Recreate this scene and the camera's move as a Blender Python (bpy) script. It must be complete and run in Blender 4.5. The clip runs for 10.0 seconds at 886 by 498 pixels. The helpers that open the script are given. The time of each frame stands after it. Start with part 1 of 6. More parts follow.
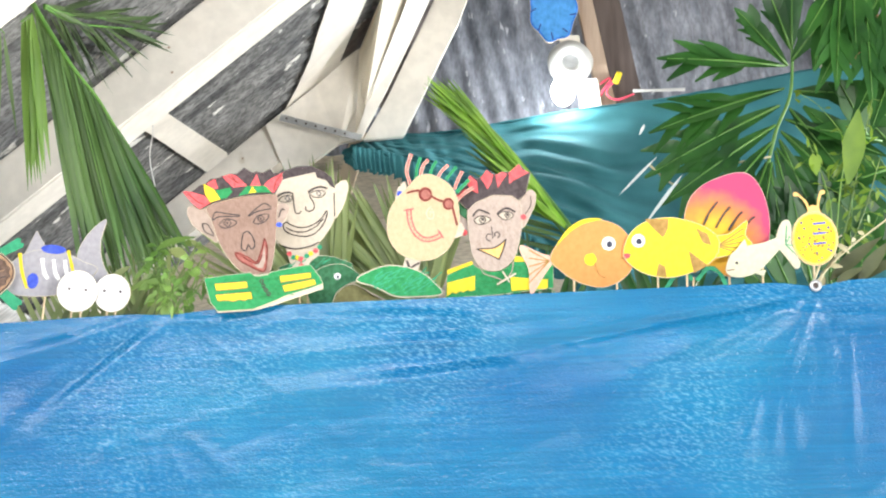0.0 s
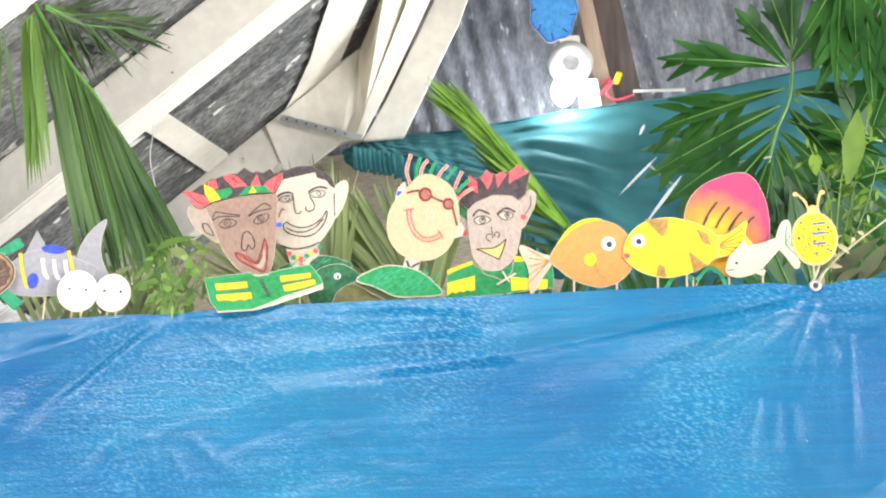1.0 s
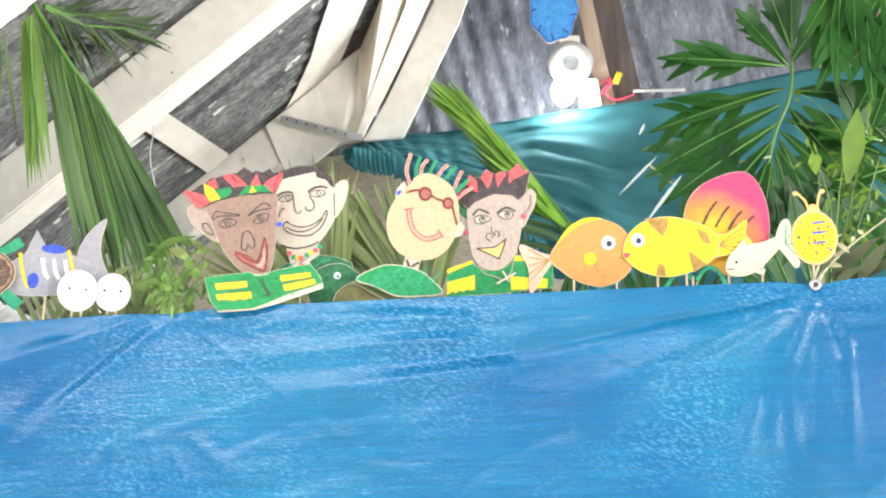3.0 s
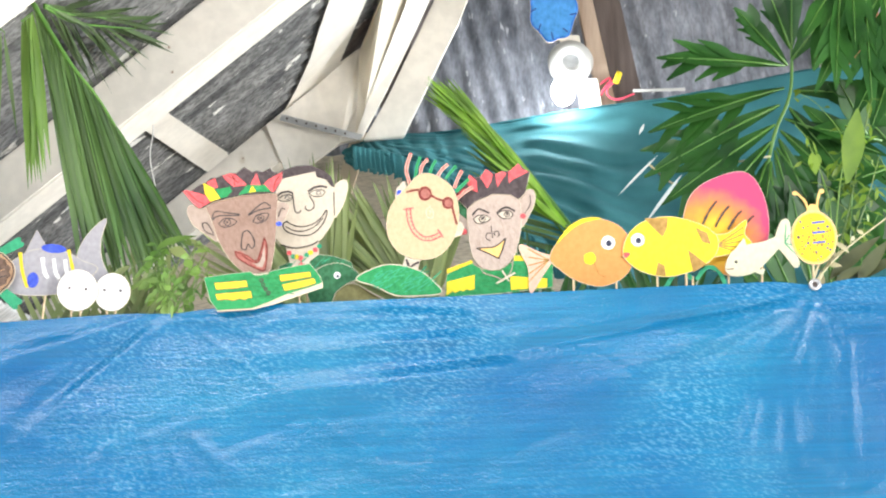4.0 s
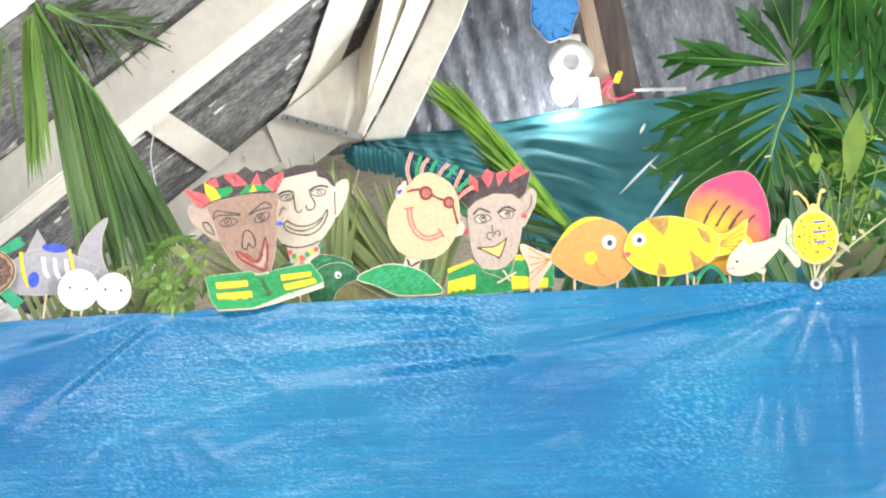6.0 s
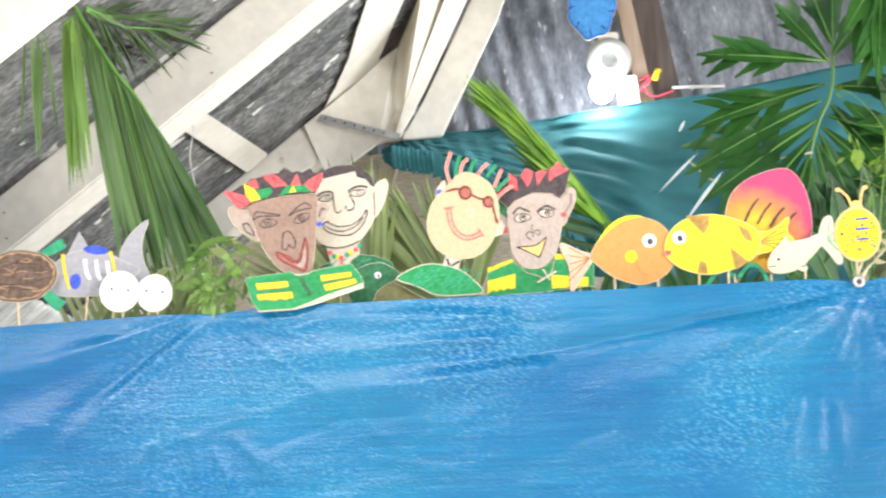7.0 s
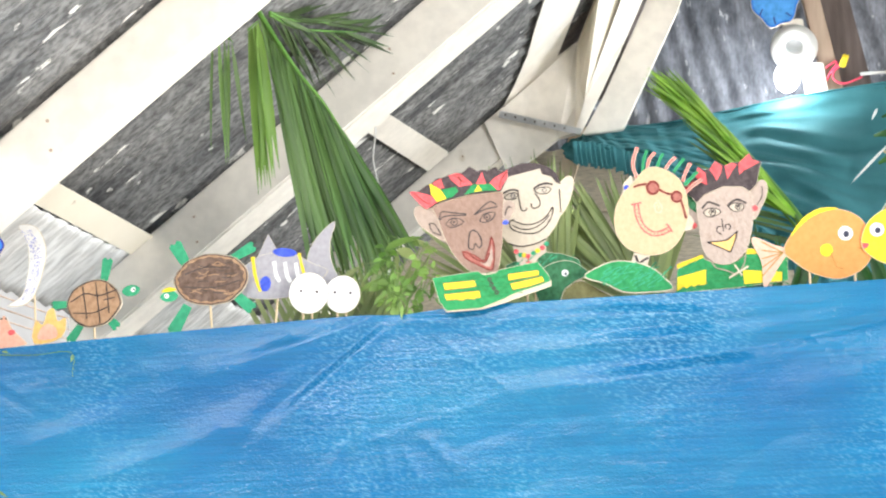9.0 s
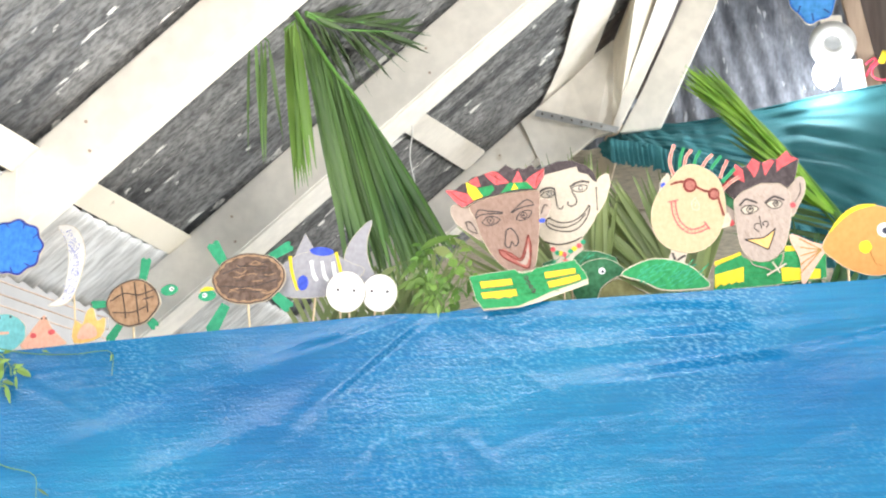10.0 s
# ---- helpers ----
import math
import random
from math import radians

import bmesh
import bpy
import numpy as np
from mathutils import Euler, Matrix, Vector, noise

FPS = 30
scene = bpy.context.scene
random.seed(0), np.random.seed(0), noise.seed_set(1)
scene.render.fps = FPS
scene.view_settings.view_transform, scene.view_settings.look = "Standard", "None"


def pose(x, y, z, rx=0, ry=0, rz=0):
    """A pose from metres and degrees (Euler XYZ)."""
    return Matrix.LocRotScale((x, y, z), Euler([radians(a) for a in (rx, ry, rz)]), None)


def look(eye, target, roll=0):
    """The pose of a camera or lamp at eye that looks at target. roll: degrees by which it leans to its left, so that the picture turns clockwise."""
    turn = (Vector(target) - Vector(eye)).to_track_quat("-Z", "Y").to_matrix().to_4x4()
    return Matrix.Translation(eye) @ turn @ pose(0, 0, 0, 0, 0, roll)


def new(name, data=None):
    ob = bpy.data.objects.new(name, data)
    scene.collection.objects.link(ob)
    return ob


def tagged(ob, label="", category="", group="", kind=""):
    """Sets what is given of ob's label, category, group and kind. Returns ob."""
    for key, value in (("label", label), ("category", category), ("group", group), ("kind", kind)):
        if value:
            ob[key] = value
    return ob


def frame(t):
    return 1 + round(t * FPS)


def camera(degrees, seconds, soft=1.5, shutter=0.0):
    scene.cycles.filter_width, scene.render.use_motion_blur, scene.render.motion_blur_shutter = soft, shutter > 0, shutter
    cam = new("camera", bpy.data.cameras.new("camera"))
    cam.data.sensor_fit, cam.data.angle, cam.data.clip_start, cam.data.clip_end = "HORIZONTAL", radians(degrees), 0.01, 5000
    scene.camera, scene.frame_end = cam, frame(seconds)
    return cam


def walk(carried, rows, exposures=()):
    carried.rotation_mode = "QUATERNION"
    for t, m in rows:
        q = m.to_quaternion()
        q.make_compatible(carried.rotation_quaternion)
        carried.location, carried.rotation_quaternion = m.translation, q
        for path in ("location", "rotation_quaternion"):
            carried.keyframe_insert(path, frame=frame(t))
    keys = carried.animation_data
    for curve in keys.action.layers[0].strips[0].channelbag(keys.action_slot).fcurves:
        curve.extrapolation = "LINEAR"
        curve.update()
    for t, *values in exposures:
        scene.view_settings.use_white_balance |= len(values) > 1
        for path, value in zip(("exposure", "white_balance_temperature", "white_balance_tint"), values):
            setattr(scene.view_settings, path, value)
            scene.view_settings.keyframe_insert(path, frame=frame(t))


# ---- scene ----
cam = camera(32.1, 10.0, soft=2.1, shutter=0.5)
PATH = [
    (0, (0.0050, -0.0590, 1.3110), (0.0007, 1.906, 1.6730), -1.99),
    (0.5, (0.0040, -0.0600, 1.3110), (-0.0001, 1.906, 1.6732), -1.98),
    (1, (0.0060, -0.0610, 1.3100), (0.0011, 1.906, 1.6728), -1.98),
    (1.5, (0.0070, -0.0610, 1.3050), (0.0014, 1.906, 1.6702), -2.01),
    (2, (0.0040, -0.0590, 1.3080), (-0.0006, 1.906, 1.6719), -2.01),
    (2.5, (0.0060, -0.0600, 1.3060), (0.0005, 1.906, 1.6706), -2.03),
    (4, (0.0080, -0.0620, 1.3070), (0.0022, 1.906, 1.6706), -2.00),
    (4.5, (0.0090, -0.0630, 1.3060), (0.0029, 1.906, 1.6704), -1.99),
    (5, (0.0060, -0.0640, 1.3070), (0.0009, 1.906, 1.6707), -2.01),
    (6.5, (0.0070, -0.0590, 1.3080), (-0.0017, 1.906, 1.6702), -1.99),
    (7, (0.0010, -0.0580, 1.3100), (-0.0529, 1.906, 1.6724), -2.10),
    (7.5, (-0.0080, -0.0480, 1.3140), (-0.1449, 1.906, 1.6769), -2.08),
    (8, (-0.0140, -0.0430, 1.3170), (-0.2144, 1.906, 1.6799), -2.04),
    (8.5, (-0.0170, -0.0380, 1.3180), (-0.2622, 1.906, 1.6817), -1.89),
    (9, (-0.0210, -0.0350, 1.3220), (-0.3021, 1.906, 1.6850), -1.88),
    (9.5, (-0.0170, -0.0350, 1.3210), (-0.3284, 1.906, 1.6850), -1.73),
    (10, (-0.0180, -0.0360, 1.3180), (-0.3493, 1.906, 1.6846), -1.84),
]
walk(cam, [(t, look(eye, target, roll)) for t, eye, target, roll in PATH], exposures=[(0, 0.3), (10, 0.3)])
# ---- world and lamps ----
world = bpy.data.worlds.new("sky_world")
scene.world = world
world.use_nodes = True
wn = world.node_tree
sky = wn.nodes.new("ShaderNodeTexSky")
sky.sky_type = "NISHITA"
sky.sun_disc = False
sky.sun_elevation, sky.sun_rotation = radians(68), radians(101)
wn.nodes["Background"].inputs["Strength"].default_value = 0.12
wn.links.new(sky.outputs["Color"], wn.nodes["Background"].inputs["Color"])

sun = new("sun", bpy.data.lights.new("sun", "SUN"))
sun.data.energy, sun.data.angle, sun.data.color = 5.0, radians(2), (1.0, 0.97, 0.92)
sun.matrix_world = look((3.5, -0.7, 8.8), (0, 0, 0))

# added fill lamps for open-front daylight, high over the yard and low at right
front = new("front_fill", bpy.data.lights.new("front_fill", "AREA"))
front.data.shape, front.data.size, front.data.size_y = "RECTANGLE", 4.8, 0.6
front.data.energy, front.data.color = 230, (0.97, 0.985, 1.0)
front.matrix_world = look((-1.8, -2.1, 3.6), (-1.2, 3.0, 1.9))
yard = new("yard_fill", bpy.data.lights.new("yard_fill", "AREA"))
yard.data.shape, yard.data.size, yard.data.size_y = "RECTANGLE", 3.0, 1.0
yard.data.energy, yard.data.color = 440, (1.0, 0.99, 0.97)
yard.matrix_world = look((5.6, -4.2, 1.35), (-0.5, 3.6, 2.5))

# added fill lamp, set in an assumed open side, to brighten the roof
side = new("side_fill", bpy.data.lights.new("side_fill", "AREA"))
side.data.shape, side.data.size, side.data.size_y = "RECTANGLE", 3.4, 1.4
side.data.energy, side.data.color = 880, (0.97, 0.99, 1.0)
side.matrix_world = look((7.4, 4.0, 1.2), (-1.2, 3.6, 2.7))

bulb_light = new("bulb_light", bpy.data.lights.new("bulb_light", "POINT"))
bulb_light.data.energy, bulb_light.data.shadow_soft_size, bulb_light.data.color = 5, 0.04, (0.93, 0.97, 1.0)
bulb_light.location = (0.413, 5.020, 2.762)


# ---- materials ----
def surface(name, one, two, rough=0.6, scale=8.0, bump=0.15, metal=0.0, stretch=(1, 1, 1), spot=None, spot_at=0.62, island=0.0, fine=60.0, translucent=0.0, space="Object", mottle=0.0):
    """Two base colours mixed by broad noise, fine grain in the relief, and optional spots of a third colour."""
    m = bpy.data.materials.new(name)
    m.use_nodes = True
    n, link = m.node_tree.nodes, m.node_tree.links
    b = n["Principled BSDF"]
    b.inputs["Roughness"].default_value, b.inputs["Metallic"].default_value = rough, metal
    co = n.new("ShaderNodeTexCoord")
    mp = n.new("ShaderNodeMapping")
    mp.inputs["Scale"].default_value = stretch
    link.new(co.outputs[space], mp.inputs["Vector"])
    big = n.new("ShaderNodeTexNoise")
    big.inputs["Scale"].default_value, big.inputs["Detail"].default_value = scale, 6
    link.new(mp.outputs["Vector"], big.inputs["Vector"])
    ramp = n.new("ShaderNodeValToRGB")
    ramp.color_ramp.elements[0].position, ramp.color_ramp.elements[1].position = 0.32, 0.68
    ramp.color_ramp.elements[0].color, ramp.color_ramp.elements[1].color = (*one, 1), (*two, 1)
    link.new(big.outputs["Fac"], ramp.inputs["Fac"])
    colour = ramp.outputs["Color"]
    grain = n.new("ShaderNodeTexNoise")
    grain.inputs["Scale"].default_value, grain.inputs["Detail"].default_value = fine, 4
    link.new(mp.outputs["Vector"], grain.inputs["Vector"])
    if mottle:
        dirt = n.new("ShaderNodeValToRGB")
        dirt.color_ramp.elements[0].position, dirt.color_ramp.elements[1].position = 0.36, 0.62
        link.new(grain.outputs["Fac"], dirt.inputs["Fac"])
        grime = n.new("ShaderNodeMixRGB")
        grime.blend_type = "MULTIPLY"
        grime.inputs["Fac"].default_value = mottle
        link.new(colour, grime.inputs["Color1"])
        link.new(dirt.outputs["Color"], grime.inputs["Color2"])
        colour = grime.outputs["Color"]
    if spot:
        cut = n.new("ShaderNodeValToRGB")
        cut.color_ramp.elements[0].position, cut.color_ramp.elements[1].position = spot_at, spot_at + 0.04
        sn = n.new("ShaderNodeTexNoise")
        sn.inputs["Scale"].default_value, sn.inputs["Detail"].default_value = scale * 2.3, 8
        link.new(mp.outputs["Vector"], sn.inputs["Vector"])
        link.new(sn.outputs["Fac"], cut.inputs["Fac"])
        mix = n.new("ShaderNodeMixRGB")
        link.new(cut.outputs["Color"], mix.inputs["Fac"])
        link.new(colour, mix.inputs["Color1"])
        mix.inputs["Color2"].default_value = (*spot, 1)
        colour = mix.outputs["Color"]
    if island:
        geo = n.new("ShaderNodeObjectInfo")
        hsv = n.new("ShaderNodeHueSaturation")
        rng = n.new("ShaderNodeMapRange")
        rng.inputs["To Min"].default_value, rng.inputs["To Max"].default_value = 1 - island, 1 + island
        link.new(geo.outputs["Random"], rng.inputs["Value"])
        link.new(rng.outputs["Result"], hsv.inputs["Value"])
        link.new(colour, hsv.inputs["Color"])
        colour = hsv.outputs["Color"]
    link.new(colour, b.inputs["Base Color"])
    bp = n.new("ShaderNodeBump")
    bp.inputs["Strength"].default_value, bp.inputs["Distance"].default_value = bump, 0.004
    link.new(grain.outputs["Fac"], bp.inputs["Height"])
    link.new(bp.outputs["Normal"], b.inputs["Normal"])
    if translucent:
        tr = n.new("ShaderNodeBsdfTranslucent")
        link.new(colour, tr.inputs["Color"])
        ms = n.new("ShaderNodeMixShader")
        ms.inputs["Fac"].default_value = translucent
        link.new(b.outputs["BSDF"], ms.inputs[1])
        link.new(tr.outputs["BSDF"], ms.inputs[2])
        link.new(ms.outputs["Shader"], n["Material Output"].inputs["Surface"])
    return m


PAINT = surface("white_paint", (0.80, 0.745, 0.66), (0.87, 0.83, 0.765), 0.45, 1.7, 0.25, spot=(0.62, 0.55, 0.44), spot_at=0.69, fine=24, mottle=0.10)
# Cream paint; on one raking board the cream stands for shade.
CREAM = surface("cream_paint_and_shade", (0.68, 0.62, 0.50), (0.77, 0.71, 0.60), 0.5, 4, 0.2, spot=(0.35, 0.27, 0.19), spot_at=0.7)
BROWN = surface("bare_wood", (0.36, 0.26, 0.19), (0.54, 0.42, 0.33), 0.7, 6, 0.4, stretch=(6, 6, 0.6))
TANWOOD = surface("tan_wood", (0.50, 0.40, 0.28), (0.66, 0.55, 0.42), 0.7, 6, 0.4, stretch=(6, 6, 0.6))
# Dark wood; also stands for the shade in gaps and holes.
DARKWOOD_GAP = surface("dark_wood_and_gap_shade", (0.06, 0.045, 0.04), (0.13, 0.10, 0.09), 0.7, 6, 0.4, stretch=(6, 6, 0.6))
OLDSHEET = surface("weathered_sheet", (0.10, 0.102, 0.106), (0.30, 0.30, 0.295), 0.6, 3.6, 0.5, metal=0.08, stretch=(1.4, 4.2, 1.4), spot=(0.72, 0.71, 0.67), spot_at=0.635, fine=36, mottle=0.6)
ZINC = surface("zinc_sheet", (0.145, 0.155, 0.185), (0.36, 0.38, 0.44), 0.6, 9, 0.35, metal=0.1, stretch=(2.0, 1, 0.8), spot=(0.55, 0.56, 0.60), spot_at=0.66, fine=50, mottle=0.3)
CLOTH = surface("teal_cloth", (0.032, 0.18, 0.21), (0.068, 0.285, 0.325), 0.8, 5, 0.9, fine=260, translucent=0.15)
# Unseen ground, paled so that it bounces light up under the roof.
SOIL = surface("pale_bounce_ground", (0.60, 0.545, 0.46), (0.72, 0.66, 0.57), 0.95, 3, 0.6)
PALE = surface("pale_added_wall", (0.34, 0.34, 0.338), (0.42, 0.42, 0.418), 0.9, 2.5, 0.4)
STEEL = surface("galvanised_strap", (0.45, 0.46, 0.47), (0.60, 0.61, 0.62), 0.35, 30, 0.1, metal=0.8)
PLASTIC = surface("white_plastic", (0.46, 0.46, 0.445), (0.52, 0.52, 0.50), 0.3, 20, 0.02)
PALM = surface("palm_leaf", (0.065, 0.15, 0.038), (0.15, 0.255, 0.078), 0.45, 5, 0.2, island=0.55, translucent=0.3)
LEAFLIGHT = surface("fresh_palm_leaf", (0.10, 0.23, 0.035), (0.21, 0.36, 0.075), 0.45, 5, 0.2, island=0.3, translucent=0.3)
# Darker copy of palm_leaf, with the roof's shade put into its colour.
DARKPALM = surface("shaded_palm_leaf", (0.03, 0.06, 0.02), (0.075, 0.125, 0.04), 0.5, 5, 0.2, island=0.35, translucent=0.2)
# Palm leaf lightened in colour for the little light behind the puppets.
FANLEAF = surface("lightened_fan_leaf", (0.22, 0.29, 0.10), (0.40, 0.46, 0.20), 0.5, 5, 0.2, island=0.35, translucent=0.3)
PALMLIGHT = surface("young_palm_leaf", (0.13, 0.30, 0.024), (0.36, 0.60, 0.075), 0.45, 9, 0.2, island=0.5, translucent=0.3)
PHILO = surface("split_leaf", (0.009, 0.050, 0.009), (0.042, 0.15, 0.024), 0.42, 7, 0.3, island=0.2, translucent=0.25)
RIB = surface("leaf_rib", (0.07, 0.19, 0.03), (0.12, 0.27, 0.05), 0.45, 9, 0.2)
VINE = surface("vine_leaf", (0.085, 0.17, 0.015), (0.20, 0.32, 0.03), 0.5, 9, 0.3, island=0.25, translucent=0.35)
HERB = surface("herb_leaf", (0.10, 0.22, 0.035), (0.27, 0.41, 0.10), 0.5, 9, 0.3, island=0.35, translucent=0.3)
OLIVELEAF = surface("olive_leaf", (0.07, 0.085, 0.03), (0.16, 0.17, 0.075), 0.55, 9, 0.3, island=0.3, translucent=0.2)
STEM = surface("dry_stem", (0.42, 0.40, 0.22), (0.56, 0.50, 0.32), 0.7, 20, 0.3)
STRING = surface("white_string", (0.62, 0.62, 0.60), (0.72, 0.72, 0.70), 0.8, 40, 0.1)
STICK = surface("bamboo_skewer", (0.56, 0.42, 0.24), (0.68, 0.54, 0.34), 0.6, 30, 0.2, stretch=(8, 8, 0.5))


def tarp_material():
    m = bpy.data.materials.new("blue_tarpaulin")
    m.use_nodes = True
    n, link = m.node_tree.nodes, m.node_tree.links
    b = n["Principled BSDF"]
    co = n.new("ShaderNodeTexCoord")

    def noise_at(scale, stretch, detail=5, turn=0.0):
        mp = n.new("ShaderNodeMapping")
        mp.vector_type = "TEXTURE" if turn else "POINT"
        mp.inputs["Rotation"].default_value = (0, radians(turn), 0)
        mp.inputs["Scale"].default_value = tuple(1 / v for v in stretch) if turn else stretch
        link.new(co.outputs["Object"], mp.inputs["Vector"])
        t = n.new("ShaderNodeTexNoise")
        t.inputs["Scale"].default_value, t.inputs["Detail"].default_value = scale, detail
        link.new(mp.outputs["Vector"], t.inputs["Vector"])
        return t.outputs["Fac"]

    def ramp(fac, lo, hi, c0, c1):
        r = n.new("ShaderNodeValToRGB")
        r.color_ramp.elements[0].position, r.color_ramp.elements[1].position = lo, hi
        r.color_ramp.elements[0].color, r.color_ramp.elements[1].color = (*c0, 1), (*c1, 1)
        link.new(fac, r.inputs["Fac"])
        return r.outputs["Color"]

    broad = ramp(noise_at(2.2, (1, 1, 1.5)), 0.3, 0.7, (0.002, 0.100, 0.285), (0.005, 0.175, 0.345))
    weft = ramp(noise_at(34, (0.16, 1, 6), 8), 0.35, 0.7, (0.0, 0.0, 0.0), (1, 1, 1))
    mix = n.new("ShaderNodeMixRGB")
    mix.blend_type = "MULTIPLY"
    mix.inputs["Fac"].default_value = 0.22
    link.new(broad, mix.inputs["Color1"])
    link.new(weft, mix.inputs["Color2"])
    # pale scuffs where the coating has worn
    patch = ramp(noise_at(2.8, (1, 1, 0.9), 6), 0.42, 0.76, (0, 0, 0), (1, 1, 1))
    scr = ramp(noise_at(190, (0.5, 1, 1.5), 6, 20), 0.48, 0.68, (0, 0, 0), (1, 1, 1))
    mul = n.new("ShaderNodeMath")
    mul.operation = "MULTIPLY"
    link.new(patch, mul.inputs[0])
    link.new(scr, mul.inputs[1])
    damp = n.new("ShaderNodeMath")
    damp.operation = "MULTIPLY"
    damp.inputs[1].default_value = 0.6
    link.new(mul.outputs[0], damp.inputs[0])
    worn = n.new("ShaderNodeMixRGB")
    link.new(damp.outputs[0], worn.inputs["Fac"])
    link.new(mix.outputs["Color"], worn.inputs["Color1"])
    worn.inputs["Color2"].default_value = (0.21, 0.52, 0.68, 1)
    link.new(worn.outputs["Color"], b.inputs["Base Color"])
    b.inputs["Roughness"].default_value = 0.2
    b.inputs["Specular IOR Level"].default_value = 0.36
    # crumpling, the weave's threads and fine wrinkles
    height = None
    for fac, much in ((noise_at(11, (0.8, 1, 2.4), 5), 0.26), (noise_at(60, (0.14, 1, 2.4), 5), 0.06), (noise_at(230, (0.7, 1, 1.2), 2), 0.10)):
        add = n.new("ShaderNodeMath")
        add.operation = "MULTIPLY_ADD"
        link.new(fac, add.inputs[0])
        add.inputs[1].default_value = much
        if height:
            link.new(height, add.inputs[2])
        height = add.outputs[0]
    bp = n.new("ShaderNodeBump")
    bp.inputs["Strength"].default_value, bp.inputs["Distance"].default_value = 0.85, 0.011
    link.new(height, bp.inputs["Height"])
    link.new(bp.outputs["Normal"], b.inputs["Normal"])
    return m


TARP = tarp_material()


# ---- mesh helpers ----
def mesh_object(name, bm, mats, parent=None, label="", smooth=False):
    me = bpy.data.meshes.new(name)
    bmesh.ops.recalc_face_normals(bm, faces=bm.faces)
    bm.to_mesh(me)
    bm.free()
    for m in mats if isinstance(mats, (list, tuple)) else [mats]:
        me.materials.append(m)
    if smooth:
        me.polygons.foreach_set("use_smooth", [True] * len(me.polygons))
    ob = new(name, me)
    if parent:
        ob.parent = parent
        if label:
            ob["label"] = label
    return ob


def part(name, bm, mats, parent, label="", smooth=False):
    return mesh_object(name, bm, mats, parent, label, smooth)


def thing(name, label, category, m=None, group="", kind=""):
    ob = new(name)
    if m is not None:
        ob.matrix_world = m
    return tagged(ob, label, category, group, kind)


def hexa(bm, corners):
    """A solid from eight corners: four round one end, four round the other."""
    v = [bm.verts.new(c) for c in corners]
    for f in ((0, 1, 2, 3), (7, 6, 5, 4), (0, 4, 5, 1), (1, 5, 6, 2), (2, 6, 7, 3), (3, 7, 4, 0)):
        bm.faces.new([v[i] for i in f])


def beam(a, b, across, down, soften=0.006):
    """A sawn timber from a to b (its near upper edge), with its width and depth as vectors."""
    bm = bmesh.new()
    a, b, w, d = Vector(a), Vector(b), Vector(across), Vector(down)
    hexa(bm, [a, a + w, a + w + d, a + d, b, b + w, b + w + d, b + d])
    bmesh.ops.bevel(bm, geom=bm.edges[:], offset=soften, segments=2, affect="EDGES")
    return bm


def sheet(name, origin, along, over, lengths, waves, depth, mat, thick=0.0012):
    """A corrugated sheet: 'along' the ridges, 'over' across them."""
    a, o = Vector(along).normalized(), Vector(over).normalized()
    nrm = a.cross(o).normalized()
    n = waves * 8
    bm = bmesh.new()
    rows = []
    for k in range(9):
        row = []
        for i in range(n + 1):
            p = Vector(origin) + a * lengths[0] * k / 8 + o * lengths[1] * i / n
            p += nrm * (depth * math.sin(2 * math.pi * i / 8) + 0.004 * noise.noise((k * 0.7, i * 0.05, 3)))
            row.append(bm.verts.new(p))
        rows.append(row)
    for r, s in zip(rows, rows[1:]):
        for i in range(n):
            bm.faces.new((r[i], r[i + 1], s[i + 1], s[i]))
    ob = mesh_object(name, bm, mat, smooth=True)
    sol = ob.modifiers.new("thickness", "SOLIDIFY")
    sol.thickness = thick
    return ob


def tube(bm, points, radius, sides=6, taper=1.0, mi=0):
    """A round stem through points."""
    pts = [Vector(p) for p in points]
    rings = []
    for i, p in enumerate(pts):
        d = (pts[min(i + 1, len(pts) - 1)] - pts[max(i - 1, 0)]).normalized()
        s = d.orthogonal().normalized()
        t = d.cross(s)
        r = radius * (1 + (taper - 1) * i / (len(pts) - 1))
        rings.append([bm.verts.new(p + (s * math.cos(q) + t * math.sin(q)) * r) for q in (2 * math.pi * j / sides for j in range(sides))])
    for a, b in zip(rings, rings[1:]):
        for j in range(sides):
            bm.faces.new((a[j], a[(j + 1) % sides], b[(j + 1) % sides], b[j])).material_index = mi
    bm.faces.new(rings[0]).material_index = mi
    bm.faces.new(rings[-1][::-1]).material_index = mi


def bent(points, n):
    """Points along a smooth open line through the given ones."""
    p = [Vector(q) for q in points]
    p = [2 * p[0] - p[1]] + p + [2 * p[-1] - p[-2]]
    out = []
    for i in range(1, len(p) - 2):
        for k in range(n):
            t = k / n
            out.append(0.5 * (2 * p[i] + (p[i + 1] - p[i - 1]) * t + (2 * p[i - 1] - 5 * p[i] + 4 * p[i + 1] - p[i + 2]) * t * t + (3 * p[i] - p[i - 1] - 3 * p[i + 1] + p[i + 2]) * t ** 3))
    return out + [p[-2]]


